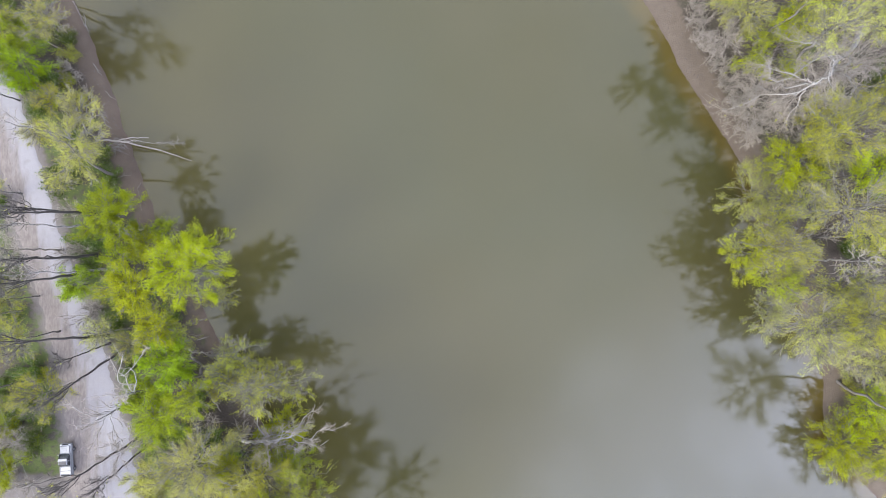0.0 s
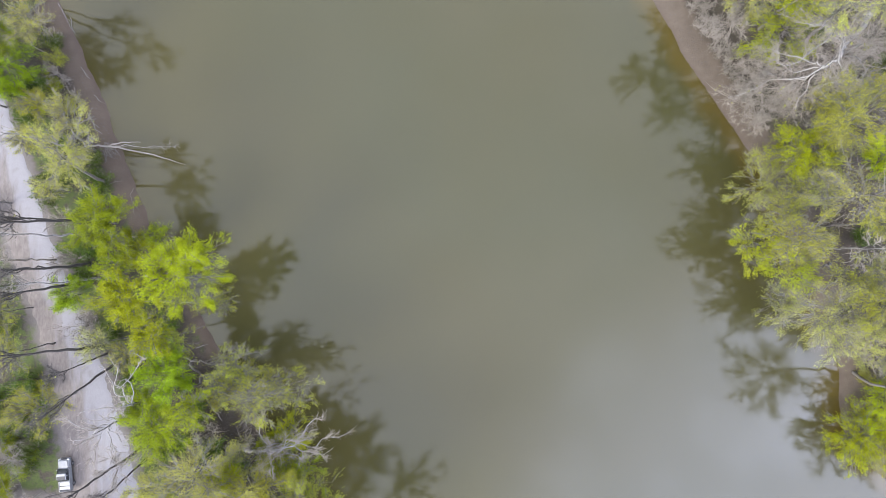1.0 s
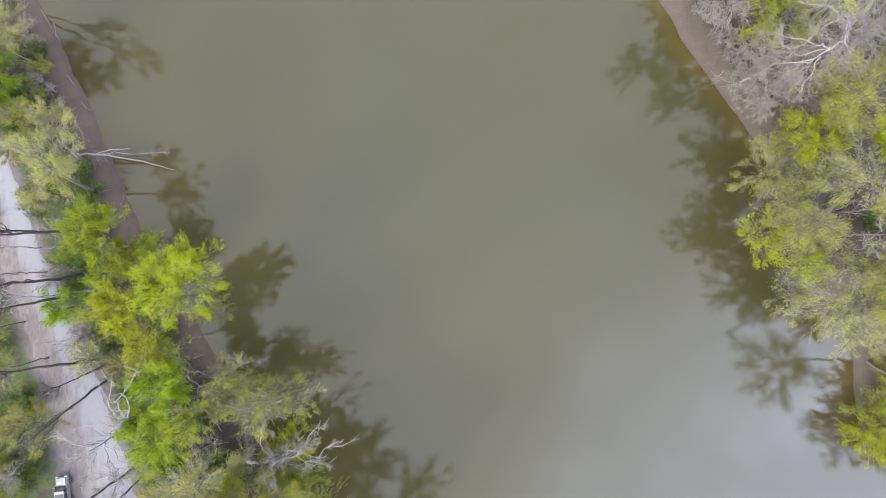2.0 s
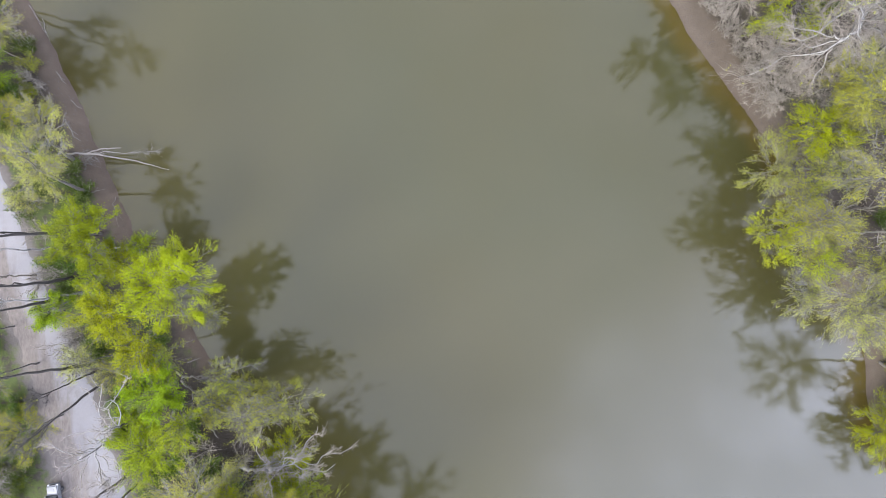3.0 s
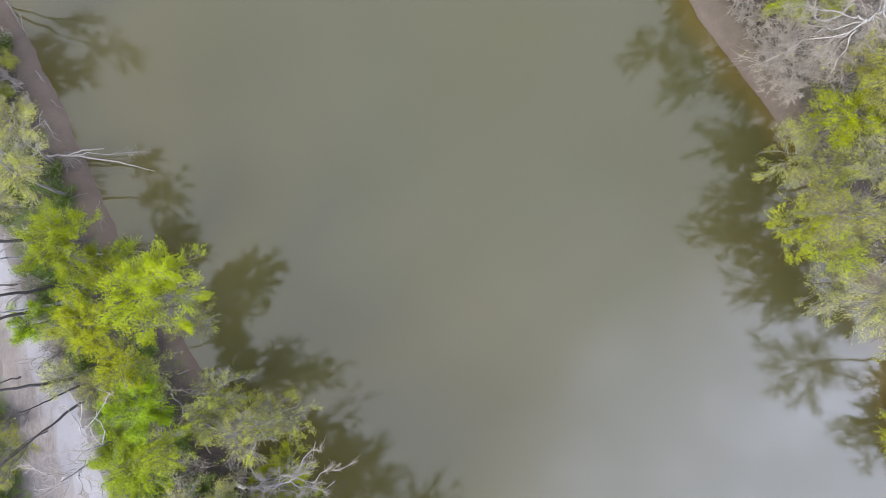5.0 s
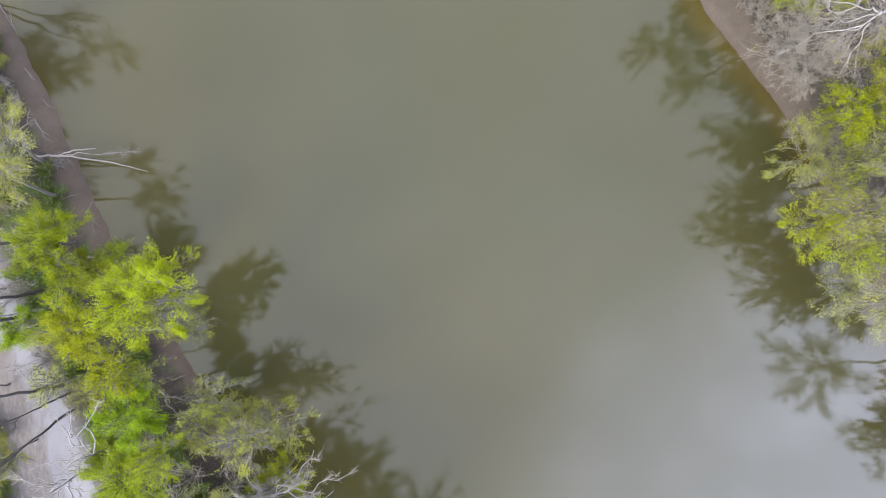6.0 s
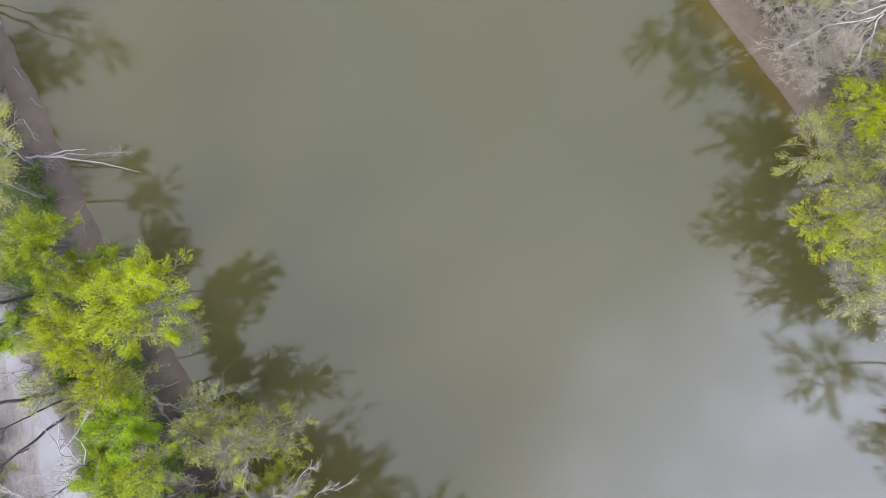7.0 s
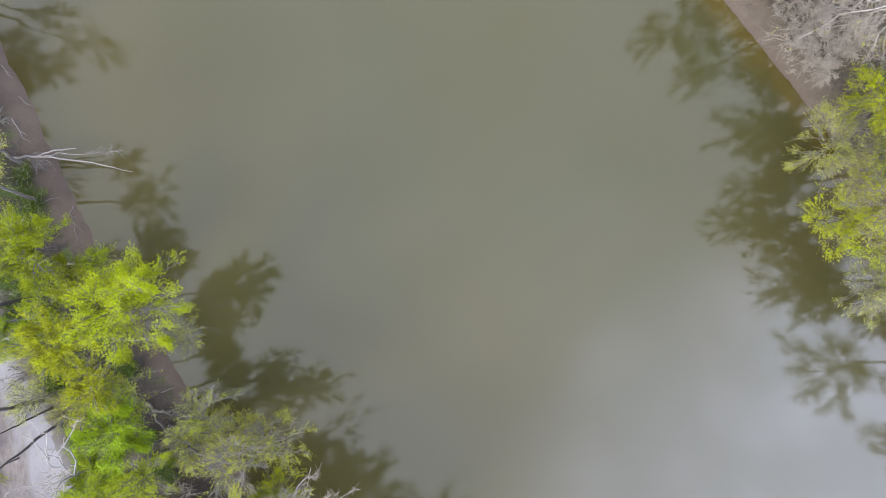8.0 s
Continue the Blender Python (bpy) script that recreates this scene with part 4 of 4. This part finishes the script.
tree("olive", 62.6, 0.1, 47.0, -0.4, 15.0, 5.2, 207, rz=7.0, thin=0.6)
tree("gold", 64.6, -4.2, 52.0, -5.5, 8.0, 4.9, 208, thin=0.6)
tree("olive", 61.1, 3.6, 50.4, 3.5, 9.0, 3.7, 209)
tree("pale", 63.9, -2.6, 52.6, -2.7, 8.0, 3.7, 210)
tree("pale", 67.1, -10.4, 53.8, -11.3, 12.0, 7.1, 211, rz=5.0, thin=0.5)
tree("pale", 65.4, -7.1, 52.6, -10.6, 4.0, 4.6, 212, thin=0.6)
tree("pale", 67.8, -12.4, 56.9, -14.6, 10.0, 5.4, 213, thin=0.7)
tree("olive", 66.8, -9.6, 60.9, -9.7, 15.0, 6.0, 214)
tree("lime", 72.0, -29.5, 66.4, -32.4, 2.5, 6.8, 215, rz=1.3, thin=0.75)
tree("lime", 77.5, -28.5, 73.2, -33.0, 4.5, 6.2, 216, rz=2.6)
tree("pale", 70.4, -18.0, 65.9, -18.0, 10.0, 3.9, 217)
tree("dead", 63.6, -1.7, 60.5, -1.9, 15.0, 4.8, 218)
tree("road", 66.7, 22.1, 64.2, 20.0, 20.0, 3.0, 219, girth=0.30, thin=0.3)
tree("lime", 63.5, 11.3, 63.5, 11.3, 14.0, 4.9, 220)
tree("olive", 64.5, 21.9, 64.5, 21.9, 13.0, 4.1, 221)
tree("pale", 62.7, 34.2, 62.7, 34.2, 15.0, 5.0, 222)
tree("olive", 65.4, -6.6, 57.6, -6.7, 12.0, 4.6, 223, thin=0.5)
tree("pale", 64.6, -5.3, 61.8, -5.4, 13.0, 4.6, 224, thin=0.5)
tree("olive", 63.0, 2.0, 63.0, 2.0, 13.0, 4.6, 225)
tree("olive", 56.9, 15.2, 56.9, 15.2, 13.0, 4.1, 226)
tree("pale", 59.9, 7.8, 55.9, 7.6, 11.0, 4.3, 227, thin=0.6)
tree("pale", 68.3, -13.4, 60.8, -13.5, 12.0, 4.2, 228)
tree("lime", 75.0, -22.5, 69.4, -26.5, 4.2, 4.9, 229, rz=2.0, thin=0.8)
tree("olive", 58.4, 20.1, 58.4, 20.1, 9.0, 3.9, 230)
# trees past the open reaches of the eastern bank
tree("olive", 48.5, 37.5, 44.2, 37.2, 22.5, 8.0, 231, rz=8.0, label="tall budding tree leaning towards the river water", thin=0.5)
tree("olive", 53.0, 34.6, 50.2, 34.4, 20.0, 7.1, 232, rz=8.0, label="tall budding tree leaning towards the river water", thin=0.5)
tree("pale", 57.0, 30.5, 48.0, 27.5, 25.0, 5.6, 241, rz=5.0, thin=0.45)
tree("olive", 68.2, -22.6, 67.2, -28.8, 20.5, 10.6, 242, rz=6.5, girth=0.25, label="large tall budding tree standing at the water", thin=0.5)
tree("sparse", 78.5, -40.5, 77.5, -44.0, 20.0, 6.5, 243, rz=6.0, thin=0.6)
tree("pale", 46.7, 42.0, 43.9, 41.9, 10.0, 5.2, 233)
tree("olive", 71.0, 26.9, 71.0, 26.9, 14.0, 7.0, 234)
tree("pale", 69.8, 11.2, 69.8, 11.2, 15.0, 6.9, 235)
tree("olive", 70.5, -3.2, 70.5, -3.2, 15.0, 6.9, 236, thin=0.3)
tree("pale", 70.4, -16.2, 70.4, -16.2, 15.0, 6.5, 237, thin=0.3)
tree("sparse", 80.5, -37.6, 77.5, -38.6, 13.0, 5.5, 238, thin=0.5)
tree("pale", 81.5, -41.5, 78.5, -43.5, 11.0, 5.0, 239, thin=0.6)
tree("pale", 58.8, 40.9, 58.8, 40.9, 14.0, 6.5, 240)
# undergrowth
shrub("dark", -62.0, 11.3, 3.2, 241)
shrub("dark", -55.4, 12.2, 2.5, 242)
shrub("dark", -53.0, -12.7, 2.5, 245)
shrub("dark", -50.6, -18.9, 2.8, 246)
shrub("dark", -66.3, -31.2, 2.3, 248)
shrub("dark", -67.2, -19.8, 2.8, 249)
shrub("dark", -45.9, -32.1, 2.4, 250)
shrub("dark", -59.2, 2.0, 2.1, 252)
shrub("dark", -34.5, -34.0, 2.4, 253)
shrub("dark", -40.2, -24.6, 2.5, 254)
shrub("dark", -37.4, -31.2, 2.5, 255)
shrub("dark", -42.1, -20.8, 1.9, 256)
shrub("dark", -44.9, -11.3, 1.9, 257)
shrub("dark", -57.3, -2.7, 2.3, 258)
shrub("dark", -55.8, 1.0, 2.1, 259)
shrub("dark", -64.8, 27.6, 2.3, 260)
shrub("dark", -68.6, 27.6, 2.5, 261)
shrub("dark", -63.4, 36.1, 2.1, 262)
shrub("dark", -66.7, 22.8, 2.1, 263)
shrub("dark", -72.0, 39.9, 2.5, 265)
shrub("dark", -60.1, 18.1, 2.1, 266)
shrub("dark", -56.8, 16.2, 1.7, 267)
shrub("dark", -68.6, -26.5, 2.5, 268)
shrub("dark", -65.8, -27.4, 1.9, 269)
shrub("dark", -71.5, -22.7, 2.5, 270)
shrub("dark", -72.4, -5.6, 2.5, 271)
shrub("dark", -70.5, -11.3, 2.1, 272)
shrub("dark", -72.9, 8.6, 1.9, 273)
shrub("dark", -43.0, -30.2, 2.3, 274)
shrub("dark", 71.7, 10.5, 2.8, 275)
shrub("dark", 67.9, 0.1, 2.1, 276)
shrub("dark", 62.2, 33.3, 2.8, 277)
shrub("dark", 72.1, 28.5, 2.7, 278)
shrub("bare", -60.1, 5.8, 2.8, 279)
shrub("bare", -62.0, -1.3, 2.5, 280)
shrub("bare", -56.3, -9.9, 2.3, 281)
shrub("bare", -57.7, -10.8, 3.4, 282)
shrub("bare", -59.2, 0.1, 2.7, 283)
shrub("bare", -62.0, 29.5, 2.7, 284)
shrub("bare", -60.3, 26.6, 1.5, 285)
shrub("bare", -65.3, 39.0, 2.3, 286)
shrub("bare", -53.9, -3.7, 2.3, 287)
shrub("bare", -38.3, -28.8, 2.8, 288)
shrub("bare", -33.4, -31.2, 2.8, 289)
shrub("bare", 42.8, 39.0, 2.5, 290)
shrub("bare", 44.0, 35.7, 2.5, 291)
shrub("bare", 46.1, 32.3, 2.3, 292)
shrub("bare", 48.0, 29.0, 2.3, 293)
shrub("bare", 49.9, 25.5, 2.1, 294)
shrub("bare", 43.0, 41.1, 2.5, 295)
shrub("bare", 44.4, 37.8, 2.7, 296)
shrub("bare", 45.3, 34.0, 2.5, 297)
shrub("bare", 47.0, 31.2, 2.3, 298)
shrub("bare", 48.9, 27.6, 2.5, 299)
shrub("bare", 51.0, 23.6, 2.5, 300)
shrub("bare", 53.2, 20.2, 2.3, 301)
shrub("bare", 42.3, 43.2, 2.5, 302)
shrub("bare", 48.0, 39.0, 2.5, 303)
shrub("bare", 48.0, 30.4, 2.7, 304)
shrub("bare", 50.8, 24.7, 3.4, 305)
shrub("bare", 55.1, 21.4, 3.4, 306)
shrub("bare", 60.3, 20.0, 3.2, 307)
shrub("bare", 64.1, 24.7, 3.8, 308)
shrub("bare", 53.7, 27.6, 2.8, 309)
shrub("bare", 58.4, 30.4, 3.2, 310)
shrub("bare", 52.7, 31.4, 2.5, 311)
shrub("bare", 48.9, 36.1, 2.5, 312)
shrub("bare", 63.1, 2.0, 3.4, 313)
shrub("bare", 69.6, -18.9, 3.4, 314)
shrub("bare", 68.2, -15.1, 2.5, 315)
shrub("bare", 71.7, -23.6, 2.8, 316)
shrub("bare", 57.0, 11.5, 2.1, 317)
shrub("bare", 69.8, 31.4, 3.4, 318)
shrub("bare", -72.4, -30.2, 2.8, 319)
shrub("bare", -70.1, -36.9, 2.5, 320)
shrub("bare", -73.4, -23.6, 2.5, 321)
shrub("moss", -69.8, -29.1, 2.3, 322)
shrub("moss", -66.7, -31.4, 1.5, 323)
shrub("dark", -65.6, -28.5, 1.3, 324)
shrub("moss", -72.6, -31.2, 2.1, 325)
shrub("olive", -68.8, -24.6, 2.3, 326)
shrub("dark", -64.8, -23.6, 1.3, 327)
shrub("moss", -72.0, -26.5, 2.1, 328)
shrub("olive", -67.2, -21.2, 1.9, 329)
shrub("moss", -68.6, -34.0, 1.5, 330)
shrub("bare", -67.7, -38.8, 2.1, 331)
shrub("olive", -71.5, -38.8, 2.1, 332)
shrub("olive", -62.6, 33.6, 2.2, 333)
shrub("bare", -63.4, 36.6, 1.8, 334)
shrub("moss", -62.4, 28.2, 2.0, 335)
shrub("bare", -63.2, 30.8, 1.8, 336)
shrub("olive", -60.6, 25.2, 1.9, 337)
shrub("bare", -61.4, 22.0, 1.8, 338)
shrub("moss", -64.2, 24.6, 2.2, 339)
shrub("bare", -66.0, 25.4, 2.2, 340)
shrub("moss", -64.6, -20.6, 1.7, 341)
shrub("moss", -64.4, -25.4, 1.6, 342)
shrub("olive", 68.8, -23.6, 2.0, 343)
shrub("olive", 71.2, -25.0, 2.2, 344)
shrub("pale", 68.6, -20.8, 1.8, 345)
